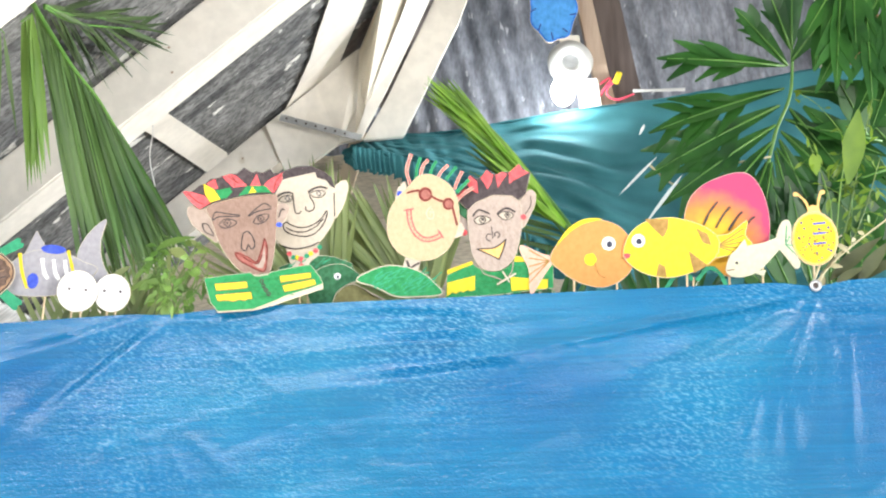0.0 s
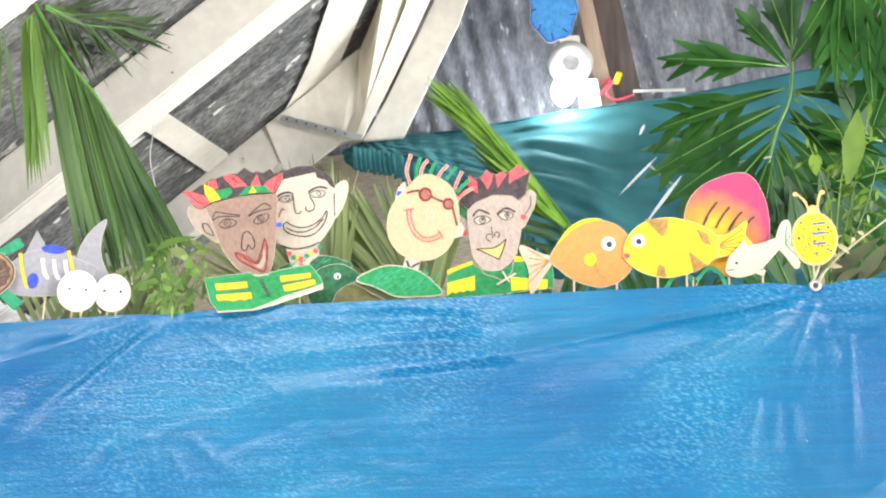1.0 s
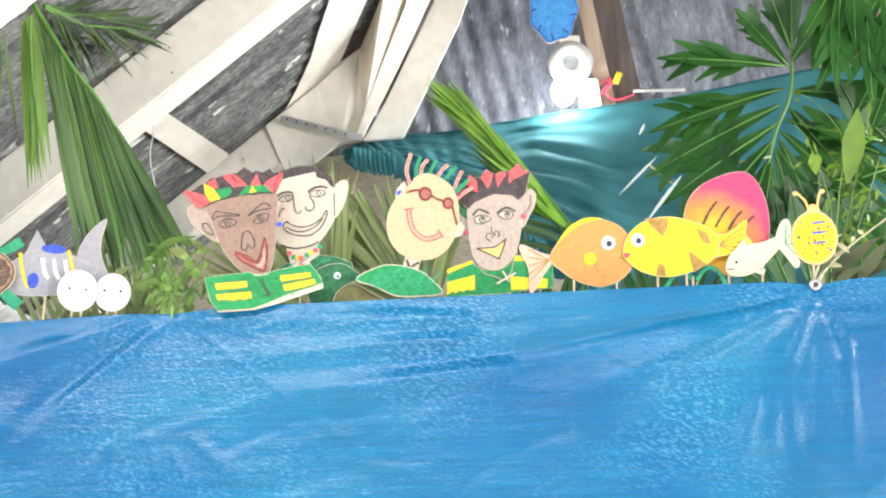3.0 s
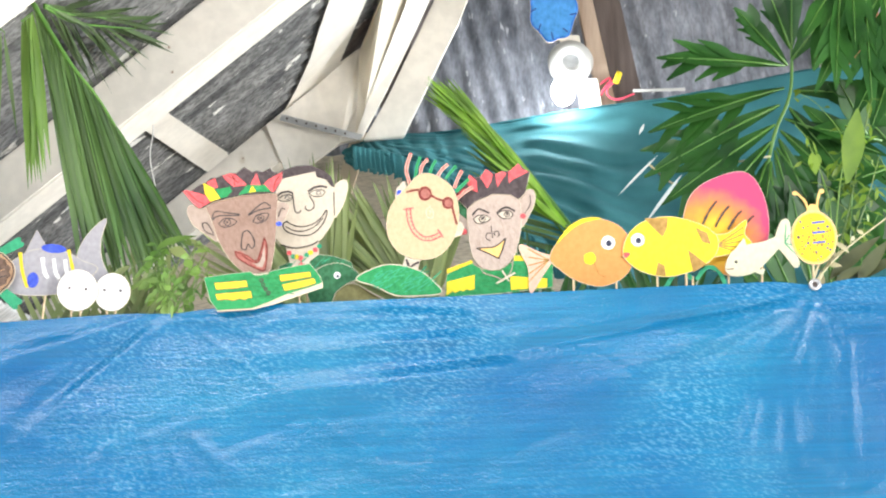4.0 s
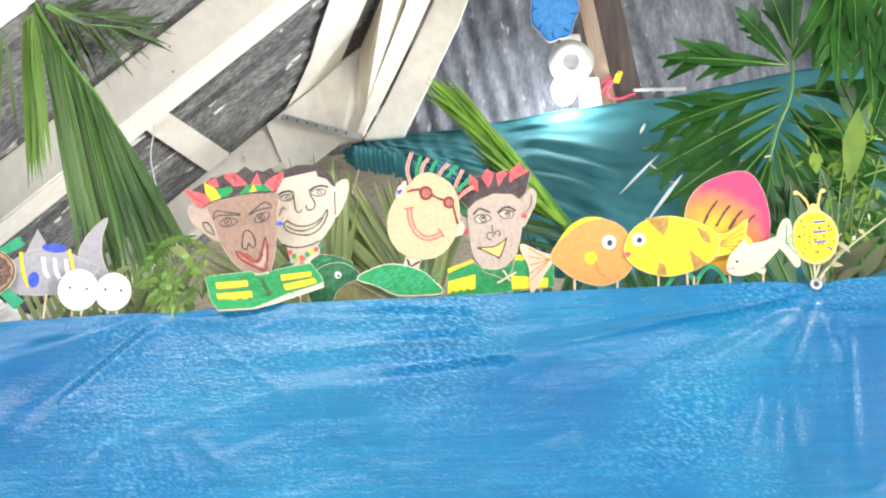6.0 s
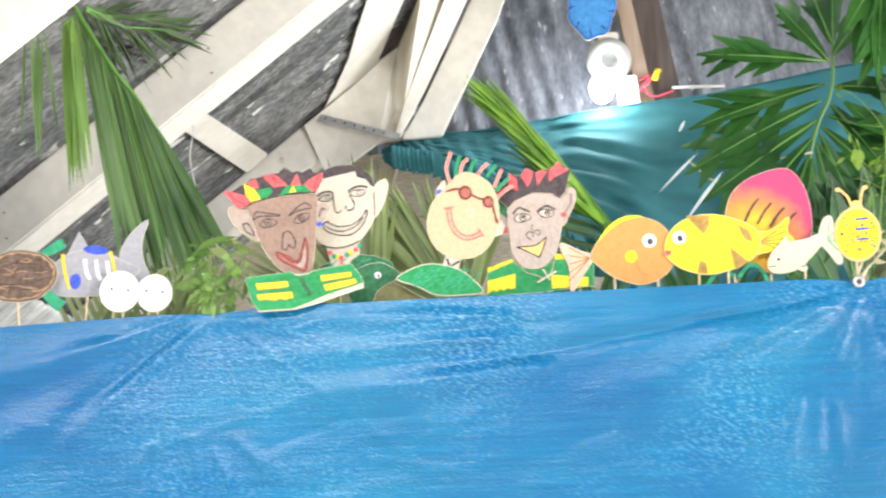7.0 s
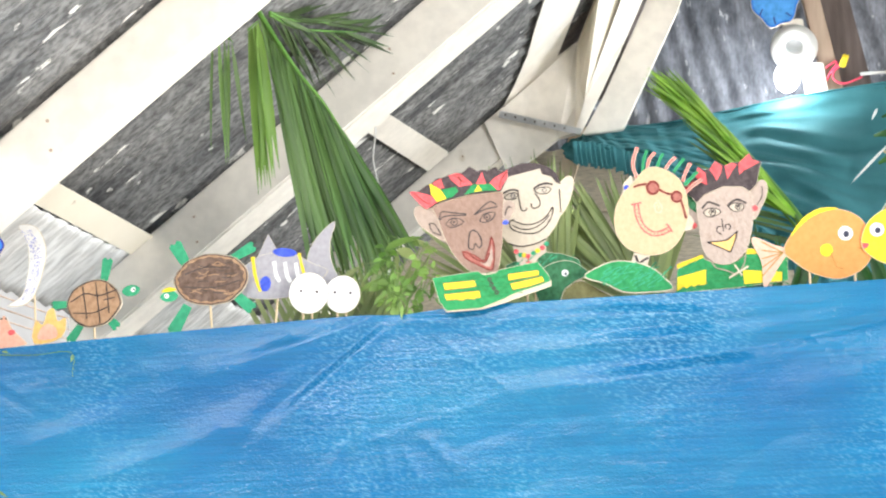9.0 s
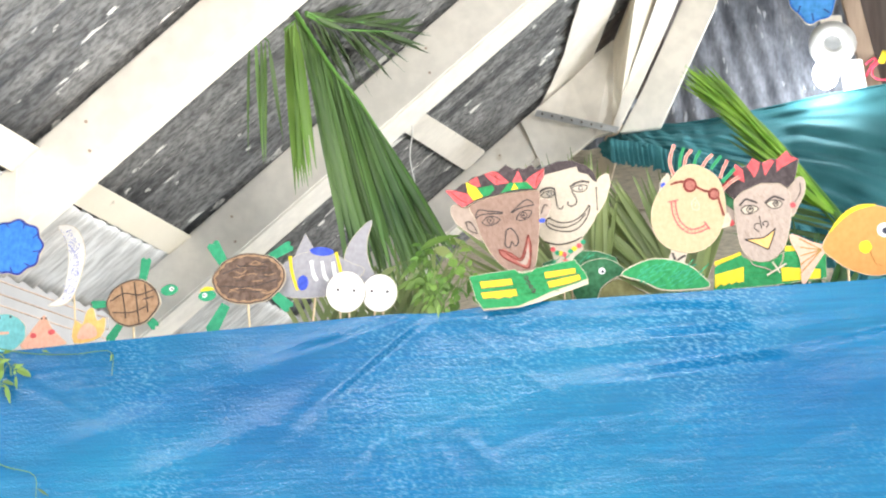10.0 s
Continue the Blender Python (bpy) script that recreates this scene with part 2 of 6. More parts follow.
def blade(bm, base, way, length, width, face=(0, -1, 0), droop=0.0, fold=0.25, steps=6, widest=0.3, mi=0, tip=0.04, side=0.0):
    """A leaf blade with a folded midrib, tapering to a point and drooping."""
    base, way, face = Vector(base), Vector(way).normalized(), Vector(face)
    across = way.cross(face).normalized()
    up = across.cross(way).normalized()
    rows = []
    for i in range(steps + 1):
        t = i / steps
        w = width * 0.5 * max(tip, (t / widest) ** 0.6 if t < widest else (1 - ((t - widest) / (1 - widest)) ** 1.8))
        c = base + way * length * t + Vector((0, 0, -droop * length * t * t)) + across * side * length * t * t
        rows.append([bm.verts.new(c - across * w + up * w * fold), bm.verts.new(c), bm.verts.new(c + across * w + up * w * fold)])
    for a, b in zip(rows, rows[1:]):
        for j in range(2):
            f = bm.faces.new((a[j], a[j + 1], b[j + 1], b[j]))
            f.material_index = mi
            f.smooth = True


# ---- the shed ----
SLOPE = 0.7813  # rise of the roof
RISE = Vector((1, 0, SLOPE)).normalized()
DROP = Vector((0, 0, -1))


def roof(x, below=0.0):
    return 3.145 + SLOPE * x - below


bm = bmesh.new()
bmesh.ops.create_grid(bm, x_segments=60, y_segments=60, size=1)
for v in bm.verts:
    v.co.x, v.co.y = v.co.x ** 3 * 60, v.co.y ** 3 * 60 + 1
    v.co.z = 0.01 * noise.noise(v.co * 2.0)
ground = mesh_object("ground", bm, SOIL)
tagged(ground, "unseen yard and shed floor, paled to bounce light", "ground", kind="structure")

EAVE = -1.535
left_roof = sheet("roof_left", (EAVE, 1.9, roof(EAVE)), RISE, (0, 1, 0), (3.9, 3.9), 51, 0.009, OLDSHEET)
tagged(left_roof, "weathered dark grey corrugated roof sheets with flaking", "roof", kind="structure")
# Strip at the eave, paler than the roof sheets, with orange spots.
EAVESHEET = surface("pale_eave_strip", (0.50, 0.50, 0.49), (0.72, 0.715, 0.70), 0.55, 8, 0.4, metal=0.1, stretch=(0.35, 2.6, 0.35), spot=(0.62, 0.42, 0.30), spot_at=0.70, fine=42, mottle=0.35)
eave_sheet = sheet("roof_eave", (EAVE - 0.012, 1.9, roof(EAVE - 0.012) - 0.022), RISE, (0, 1, 0), (0.228, 3.9), 51, 0.009, EAVESHEET)
tagged(eave_sheet, "pale corrugated sheet strip overhanging the eave", "roof", kind="structure")
ridge_x = EAVE + 3.9 * RISE.x
right_roof = sheet("roof_right", (ridge_x, 1.9, roof(ridge_x)), (1, 0, -SLOPE), (0, 1, 0), (3.9, 3.9), 51, 0.009, OLDSHEET)
tagged(right_roof, "dark grey corrugated roof sheets sloping down", "roof", kind="structure")

lean = Vector((-0.215, 0.03, 0.975))
back = sheet("wall_back", (-0.95, 5.33, 2.66), lean, (1, 0, 0.0), (2.2, 4.4), 58, 0.008, ZINC)
tagged(back, "bluish grey corrugated zinc sheets leaning a little", "wall", kind="structure")

PLY = surface("dusty_boarding", (0.57, 0.49, 0.37), (0.72, 0.64, 0.51), 0.8, 3, 0.4, stretch=(0.5, 1, 3), spot=(0.25, 0.19, 0.12), spot_at=0.66, mottle=0.3)
low = bmesh.new()
hexa(low, [(-1.9, 5.72, 0), (3.4, 5.72, 0), (3.4, 5.78, 0), (-1.9, 5.78, 0), (-1.9, 5.72, 4.3), (3.4, 5.72, 4.3), (3.4, 5.78, 4.3), (-1.9, 5.78, 4.3)])
lower_wall = tagged(mesh_object("wall_lower", low, PLY), "dusty tan boarding behind the stage", "wall", kind="structure")
rnd = random.Random(5)
for k in range(15):
    z = 1.3 + k * 0.1
    bm = beam((-1.85, 5.70 + rnd.uniform(-0.004, 0.004), z), (3.3, 5.70, z + rnd.uniform(-0.01, 0.01)), (0, 0.018, 0), DROP * 0.0985, 0.002)
    part("board", bm, PLY, lower_wall)
# Added: an unseen low right wall, and a backdrop for the bright outside.
for nm, x0, x1, y0, y1, h in (("wall_right", 3.35, 3.45, 1.2, 5.7, 0.9), ("outside_backdrop", -4.3, -4.1, -3.0, 24.0, 5.5)):
    bm = bmesh.new()
    hexa(bm, [(x0, y0, 0), (x1, y0, 0), (x1, y1, 0), (x0, y1, 0), (x0, y0, h), (x1, y0, h), (x1, y1, h), (x0, y1, h)])
    tagged(mesh_object(nm, bm, PALE), "pale grey added wall", "wall", kind="structure")


def rafter(y0, y1, x0, x1, depth, label, mat=PAINT):
    a, b = Vector((x0, y0, roof(x0, 0.012))), Vector((x1, y0, roof(x1, 0.012)))
    ob = mesh_object("rafter", beam(a, b, (0, y1 - y0, 0), DROP * depth), mat)
    for k in range(5):
        x = x0 + (x1 - x0) * (0.12 + 0.19 * k)
        for d in (0.3, 0.7):
            bm = bmesh.new()
            bmesh.ops.create_cone(bm, cap_ends=True, segments=8, radius1=0.0035, radius2=0.0035, depth=0.003, matrix=Matrix.Translation((x + 0.02 * d, y0 - 0.001, roof(x, 0.012 + depth * d))) @ Euler((radians(90), 0, 0)).to_matrix().to_4x4())
            part("nail", bm, BROWN, ob, "rusty nail head")
    return tagged(ob, label, "rafter", group="rafters")


rafter(2.75, 2.835, EAVE, 1.2, 0.15, "thick white painted roof rafter under the sheets")
rafter(3.69, 3.835, EAVE, 1.2, 0.165, "thick white painted roof rafter with yellowing")
rafter(4.93, 5.04, EAVE, -0.28, 0.165, "white painted rafter ending at the raking boards")
def raking_board(name, lo, hi, width, thick, label, mat=PAINT):
    lo, hi = Vector(lo), Vector(hi)
    d = (hi - lo).normalized()
    w = d.cross(Vector((0, -1, 0))).normalized() * width
    ob = mesh_object(name, beam(lo - w / 2, hi - w / 2, w, Vector((0, thick, 0)), 0.004), mat)
    return tagged(ob, label, "roof board", group="raking roof boards")


def plank(name, thick, outline, label, mat=PAINT, soften=0.004):
    """A sawn board from the outline of its near face."""
    bm = bmesh.new()
    near, far = [bm.verts.new(p) for p in outline], [bm.verts.new((p[0], p[1] + thick, p[2])) for p in outline]
    bm.faces.new(near), bm.faces.new(far[::-1])
    for i in range(len(outline)):
        j = (i + 1) % len(outline)
        bm.faces.new((near[i], far[i], far[j], near[j]))
    bmesh.ops.bevel(bm, geom=bm.edges[:], offset=soften, segments=2, affect="EDGES")
    return tagged(mesh_object(name, bm, mat), label, "roof board", group="raking roof boards")


plank("gusset_board", 0.030, [(-0.582, 4.899, 2.664), (-0.411, 4.910, 2.798), (-0.331, 4.867, 2.861), (-0.263, 4.882, 2.914), (-0.260, 4.926, 2.740), (-0.284, 4.926, 2.612), (-0.341, 4.926, 2.602), (-0.512, 4.926, 2.481)], "white painted board at the rafter's end", PAINT, 0.0008)
plank("raking_board", 0.012, [(-0.304, 4.250, 2.884), (-0.205, 4.476, 2.963), (-0.332, 4.882, 2.865), (-0.441, 4.981, 2.780), (-0.529, 4.930, 2.712), (-0.471, 4.815, 2.757), (-0.407, 4.641, 2.806), (-0.364, 4.464, 2.839)], "white painted curved board rising from the rafter's end", PAINT)
# Cream colour imitates this board's shaded face; the next is its lit face.
plank("raking_board", 0.030, [(-0.165, 4.520, 2.977), (-0.073, 4.731, 3.050), (-0.258, 4.885, 2.672), (-0.286, 4.885, 2.603), (-0.273, 4.885, 2.731), (-0.262, 4.863, 2.904)], "raking board with its shade coloured in as cream", CREAM)
plank("raking_board", 0.020, [(-0.083, 4.677, 3.031), (-0.010, 4.845, 3.089), (-0.096, 4.862, 2.917), (-0.183, 4.862, 2.744), (-0.262, 4.862, 2.598), (-0.282, 4.862, 2.605), (-0.240, 4.862, 2.723)], "white painted raking board with a dark slot beside it", PAINT)
plank("raking_board", 0.030, [(0.007, 4.900, 3.109), (0.115, 4.900, 3.105), (0.073, 4.900, 2.998), (-0.125, 4.900, 2.609), (-0.260, 4.900, 2.601), (-0.178, 4.900, 2.737)], "white painted raking board against the zinc wall", PAINT)
# Two dark pieces added to give the slot and the gap their shade.
plank("raking_board", 0.012, [(-0.041, 4.876, 3.102), (0.046, 5.050, 3.162), (-0.153, 5.050, 2.753), (-0.223, 5.050, 2.756)], "dark strip standing in for the slot's shade", DARKWOOD_GAP)
plank("raking_board", 0.012, [(-0.243, 4.698, 2.941), (-0.178, 4.742, 2.992), (-0.249, 5.112, 2.938), (-0.365, 4.934, 2.847)], "dark panel standing in for shade between the raking boards", DARKWOOD_GAP)
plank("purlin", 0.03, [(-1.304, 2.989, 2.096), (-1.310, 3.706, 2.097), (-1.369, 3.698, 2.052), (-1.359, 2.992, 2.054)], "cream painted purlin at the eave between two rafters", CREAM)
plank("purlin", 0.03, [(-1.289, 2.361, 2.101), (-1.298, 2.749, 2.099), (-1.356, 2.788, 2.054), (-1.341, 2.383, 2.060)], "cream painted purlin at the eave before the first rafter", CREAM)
plank("purlin", 0.03, [(-0.787, 3.997, 2.499), (-0.705, 4.883, 2.568), (-0.780, 4.883, 2.510), (-0.846, 4.017, 2.453)], "white painted purlin between two rafters")
raking_board("post", (-0.395, 5.000, 2.270), (-0.270, 5.000, 2.660), 0.055, 0.04, "bare tan wooden post below the roof corner", TANWOOD)
raking_board("lamp_post", (0.607, 5.200, 2.688), (0.515, 5.200, 3.255), 0.058, 0.04, "bare pinkish wooden post beside the lamp", BROWN)
raking_board("lamp_post", (0.694, 5.260, 2.701), (0.597, 5.260, 3.275), 0.10, 0.03, "dark brown stained plank on the zinc wall", DARKWOOD_GAP)
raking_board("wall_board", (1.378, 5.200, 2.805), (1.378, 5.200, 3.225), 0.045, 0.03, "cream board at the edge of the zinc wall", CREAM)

TERRA = surface("terracotta_board", (0.42, 0.16, 0.09), (0.55, 0.24, 0.14), 0.8, 9, 0.3)
raking_board("wall_board", (1.499, 5.200, 2.822), (1.500, 5.200, 3.221), 0.15, 0.03, "reddish terracotta-coloured board at the wall's edge", TERRA)

bm = bmesh.new()
a, b = Vector((-0.528, 4.856, 2.678)), Vector((-0.262, 4.856, 2.598))
d = (b - a).normalized()
u = Vector((0, -1, 0)).cross(d)
hexa(bm, [a - u * 0.011, a - u * 0.011 + Vector((0, 0.003, 0)), a + u * 0.011 + Vector((0, 0.003, 0)), a + u * 0.011, b - u * 0.011, b - u * 0.011 + Vector((0, 0.003, 0)), b + u * 0.011 + Vector((0, 0.003, 0)), b + u * 0.011])
strap = mesh_object("metal_strap", bm, STEEL)
tagged(strap, "galvanised punched metal strap nailed to the rafter", "strap")
# Dark discs laid on the strap give its punched holes their shade.
for k in range(7):
    bm = bmesh.new()
    bmesh.ops.create_cone(bm, cap_ends=True, segments=10, radius1=0.0035, radius2=0.0035, depth=0.004, matrix=Matrix.Translation(a.lerp(b, 0.08 + k * 0.12) + Vector((0, -0.0022, 0))) @ Euler((radians(90), 0, 0)).to_matrix().to_4x4())
    part("hole", bm, DARKWOOD_GAP, strap)

for k, (dx, dz) in enumerate(((-0.03, -0.03), (-0.05, -0.055), (-0.085, -0.07))):
    bm = bmesh.new()
    tube(bm, [(EAVE + dx + 0.012 * math.sin(y * 1.7 + k), y, roof(EAVE) + dz - 0.012 * math.sin(y * 2.2)) for y in (1.9, 2.4, 2.8, 3.6, 4.4, 5.2, 5.7)], 0.0022, 6)
    tagged(mesh_object("eave_cable", bm, BROWN, smooth=True), "thin dark cable sagging along the eave", "cable", group="eave cables")

# ---- the curtain ----
def curtain():
    top = bent([(-0.296, 5.080, 2.623), (-0.233, 5.080, 2.665), (-0.038, 5.080, 2.662), (0.177, 5.080, 2.687), (0.470, 5.080, 2.729), (0.843, 5.080, 2.765), (1.337, 5.080, 2.849), (1.807, 5.080, 2.853)], 24)
    low = bent([(-0.276, 4.620, 2.495), (-0.145, 4.620, 2.465), (0.029, 4.620, 2.375), (0.184, 4.620, 2.250), (0.370, 4.620, 2.111), (0.702, 4.620, 1.837), (1.146, 4.620, 1.788), (1.557, 4.620, 1.774)], 24)
    bm = bmesh.new()
    rows = []
    for i, (a, b) in enumerate(zip(top, low)):
        row = []
        for k in range(91):
            t = k / 90
            p = a.lerp(b, t)
            s = i / len(top)
            sag = 0.6 * math.sin(t * 38 + 5 * noise.noise((s * 5, t * 2, 0)) + 5 * s)
            sag += 0.5 * abs(math.sin(t * 27 - 4 * s + 4 * noise.noise((s * 4, t, 9)))) + 0.35 * math.sin(t * 75 + 9 * s + 6 * noise.noise((s * 9, t * 4, 2)))
            p.y += 0.026 * sag * (0.3 + t) * (0.35 + 0.65 * math.sin(math.pi * min(1, s * 1.25))) + 0.03 * noise.noise((s * 14, t * 3, 5))
            p.y += 0.022 * math.sin(i * 0.85) * math.exp(-s * 6) * (1 if t > 0.1 else 0.4)
            row.append(bm.verts.new(p))
        rows.append(row)
    for r, q in zip(rows, rows[1:]):
        for k in range(90):
            bm.faces.new((r[k], r[k + 1], q[k + 1], q[k]))
    ob = mesh_object("curtain", bm, CLOTH, smooth=True)
    ob.modifiers.new("thickness", "SOLIDIFY").thickness = 0.002
    tagged(ob, "teal green cloth curtain hung in soft folds", "curtain")
    # gathered knot at the tied corner
    bm = bmesh.new()
    centre = Vector((-0.271, 5.0, 2.574))
    made = bmesh.ops.create_icosphere(bm, subdivisions=5, radius=0.05, matrix=Matrix.Translation(centre) @ Matrix.Diagonal((1.25, 0.5, 0.8, 1)))
    for v in made["verts"]:
        v.co += (v.co - centre) * (0.5 * noise.noise(v.co * 22) + 0.25 * noise.noise(v.co * 60))
    part("knot", bm, CLOTH, ob, smooth=True)
    # ruffled hem
    bm = bmesh.new()
    rows = []
    for i in range(0, len(low) * 4 - 4):
        p = low[i // 4].lerp(low[i // 4 + 1], (i % 4) / 4)
        row = []
        for k in range(6):
            t = k / 5
            fold = math.sin(i * 0.55 + 3 * noise.noise((i * 0.06, 0, 1)))
            row.append(bm.verts.new(p + Vector((0.01 * t * fold, -0.012 - 0.014 * t * fold, 0.012 - 0.075 * t + 0.012 * t * noise.noise((i * 0.13, t, 3))))))
        rows.append(row)
    for r, q in zip(rows, rows[1:]):
        for k in range(5):
            bm.faces.new((r[k], r[k + 1], q[k + 1], q[k]))
    part("ruffled_hem", bm, CLOTH, ob, "pleated frill along the lower edge", True)
    bm = bmesh.new()
    tube(bm, [Vector((-0.36, 5.10, top[0].z + 0.03))] + top[20::12] + [Vector((3.4, 5.08, top[-1].z + 0.1))], 0.004, 6)
    part("hanging_cord", bm, CLOTH, ob, smooth=True)
    return ob


curtain()


# ---- the tarpaulin ----
def tarp_top(x):
    return 1.7605 + 0.0105 * x - 0.021 * max(0.0, -0.35 - x) ** 1.3 * 1.2


def crease(X, Z, x0, z0, x1, z1, w, amount):
    """A soft crease from one point to another, fading towards its end."""
    dx, dz = x1 - x0, z1 - z0
    n2 = dx * dx + dz * dz
    t = ((X - x0) * dx + (Z - z0) * dz) / n2
    off = ((X - x0) * dz - (Z - z0) * dx) / math.sqrt(n2)
    f = np.clip(np.minimum(t * 8, (1.0 - t) * 1.8), 0, 1)
    return amount * f * np.exp(-(off / (w * (0.45 + np.clip(t, 0, 1)))) ** 2)


def tarpaulin():
    bm = bmesh.new()
    nx, nz = 520, 190
    xs = np.linspace(-2.3, 1.8, nx + 1)
    ts = np.linspace(0, 1, nz + 1) ** 1.6
    top = np.array([tarp_top(x) for x in xs]) - 0.010 * np.exp(-((xs - 0.72) / 0.05) ** 2) - 0.006 * np.exp(-((xs + 0.53) / 0.06) ** 2)
    X = np.repeat(xs[None], nz + 1, 0)
    Z = top[None] * (1 - ts[:, None])
    Y = 2.9 + 0.010 * np.sin(X * 2.3 + 1) * ts[:, None] + 0.0
    for c in ((0.066, 1.720, -0.427, 1.718, 0.026, -0.0085), (0.076, 1.680, -0.472, 1.651, 0.028, -0.0105), (0.139, 1.624, -0.461, 1.568, 0.030, -0.0120), (0.692, 1.739, -0.254, 1.594, 0.013, 0.0080), (0.448, 1.698, -0.166, 1.653, 0.020, -0.0040),
              (0.697, 1.729, 0.189, 1.538, 0.046, -0.0120), (0.685, 1.715, 0.385, 1.555, 0.012, 0.0030), (0.719, 1.730, 0.626, 1.547, 0.010, -0.0020), (0.629, 1.656, 0.616, 1.352, 0.009, -0.0013), (0.725, 1.730, 0.778, 1.585, 0.010, 0.0030),
              (0.776, 1.684, 0.767, 1.347, 0.009, -0.0020), (0.520, 1.540, 0.470, 1.357, 0.016, -0.0015), (0.597, 1.559, 0.524, 1.356, 0.022, -0.0022), (0.656, 1.546, 0.663, 1.351, 0.016, -0.0014), (-0.568, 1.743, -0.927, 1.461, 0.018, 0.0090),
              (-0.537, 1.735, -0.884, 1.492, 0.016, -0.0040), (-0.581, 1.741, -0.844, 1.664, 0.024, -0.0050), (-0.702, 1.703, -1.083, 1.607, 0.030, -0.0060), (-0.611, 1.547, -0.645, 1.388, 0.011, -0.0026), (-0.579, 1.514, -0.554, 1.384, 0.009, -0.0022),
              (-0.505, 1.513, -0.355, 1.377, 0.016, -0.0038), (-0.641, 1.516, -0.721, 1.390, 0.016, -0.0030), (-0.538, 1.491, -0.489, 1.382, 0.010, -0.0020), (-0.548, 1.731, -0.208, 1.730, 0.020, -0.0040), (-0.103, 1.573, -0.151, 1.381, 0.016, -0.0016),
              (-0.024, 1.635, -0.038, 1.377, 0.012, -0.0016), (-1.324, 1.626, -0.931, 1.667, 0.016, -0.0040), (-1.340, 1.508, -0.974, 1.614, 0.030, -0.0060), (-1.185, 1.438, -0.701, 1.594, 0.034, -0.0060), (-1.282, 1.663, -1.192, 1.622, 0.004, 0.0020)):
        Y += crease(X, Z, *c)
    rnd = random.Random(17)
    for hx, hz, a0, a1 in ((0.72, 1.752, 188, 285), (-0.53, 1.75, 196, 345)):
        for k in range(6):
            a, l = radians(rnd.uniform(a0, a1)), rnd.uniform(0.25, 0.8)
            Y += crease(X, Z, hx, hz, hx + l * math.cos(a), hz + l * math.sin(a) * 0.7, rnd.uniform(0.006, 0.014), rnd.choice((-1, 1)) * rnd.uniform(0.0004, 0.0012))
    for k in range(40):
        x, z, a, l = rnd.uniform(-1.6, 1.1), rnd.uniform(1.2, 1.72), radians(rnd.uniform(-32, 28)), rnd.uniform(0.1, 0.4)
        Y += crease(X, Z, x, z, x + l * math.cos(a), z + l * math.sin(a), rnd.uniform(0.005, 0.012), rnd.choice((-1, 1)) * rnd.uniform(0.0005, 0.0018))
    Y[0] += 0.012
    rows = []
    for k in range(nz + 1):
        rows.append([bm.verts.new((X[k, i], Y[k, i] + 0.0022 * noise.noise((X[k, i] * 9, Z[k, i] * 12, 4)), Z[k, i])) for i in range(nx + 1)])
    for r, q in zip(rows, rows[1:]):
        for i in range(nx):
            bm.faces.new((r[i], r[i + 1], q[i + 1], q[i]))
    ob = mesh_object("tarpaulin", bm, TARP, smooth=True)
    ob.modifiers.new("thickness", "SOLIDIFY").thickness = 0.0015
    tagged(ob, "bright blue woven plastic tarpaulin hung as a stage screen", "tarpaulin")
    bm = bmesh.new()
    hub = Vector((0.7175, 2.893, 1.757))
    rings = []
    for r, h in ((0.0052, 0.001), (0.0056, -0.0035), (0.009, -0.0042), (0.0118, -0.002), (0.012, 0.001)):
        rings.append([bm.verts.new(hub + Vector((r * math.cos(q), h, r * math.sin(q)))) for q in (2 * math.pi * j / 24 for j in range(24))])
    for a, b in zip(rings, rings[1:]):
        for j in range(24):
            bm.faces.new((a[j], a[(j + 1) % 24], b[(j + 1) % 24], b[j]))
    part("eyelet", bm, STEEL, ob, "dull metal eyelet in the tarpaulin's edge", True)
    # A dark disc fills the eyelet in place of its shaded hole.
    bm = bmesh.new()
    bmesh.ops.create_cone(bm, cap_ends=True, segments=20, radius1=0.0055, radius2=0.0055, depth=0.001, matrix=Matrix.Translation(hub + Vector((0, 0.0005, 0))) @ Euler((radians(90), 0, 0)).to_matrix().to_4x4())
    part("eyelet_hole", bm, DARKWOOD_GAP, ob)
    return ob


tarpaulin()
bm = bmesh.new()
tube(bm, [(-2.3, 2.945, 1.69), (-0.4, 2.945, 1.725), (1.8, 2.945, 1.745)], 0.018, 10)
rail = thing("tarpaulin_rail", "bamboo rail that carries the tarpaulin's top edge", "rail")
part("pole", bm, STICK, rail, smooth=True)
for x in (-2.2, 1.7):
    bm = bmesh.new()
    tube(bm, [(x, 2.985, 0), (x, 2.985, 1.76)], 0.022, 10)
    part("post", bm, STICK, rail, smooth=True)

# ---- painted card figures ----
U = 0.00113  # one drawing unit, a little over a millimetre


def crayon(name, colour, streak=0.92, pale=0.04):
    dark = tuple(c * streak for c in colour)
    light = tuple(min(0.9, c * 1.05 + pale * 0.5) for c in colour)
    return surface(name, dark, light, 0.75, 130, 0.25, stretch=(1.0, 1.0, 0.8), fine=420)


CARD = surface("cream_card", (0.56, 0.49, 0.37), (0.66, 0.59, 0.46), 0.8, 30, 0.1)
INK = surface("pencil_line", (0.035, 0.028, 0.028), (0.085, 0.068, 0.062), 0.8, 60, 0.1)
C_BROWN = crayon("brown_crayon", (0.285, 0.18, 0.135))
C_FAIR = crayon("fair_card", (0.55, 0.475, 0.375), 0.95)
C_PEACH = crayon("peach_card", (0.53, 0.395, 0.235), 0.96)
C_DUSK = crayon("dusky_crayon", (0.44, 0.35, 0.295))
C_GREEN = crayon("green_paint", (0.010, 0.27, 0.075), 0.75, 0.03)
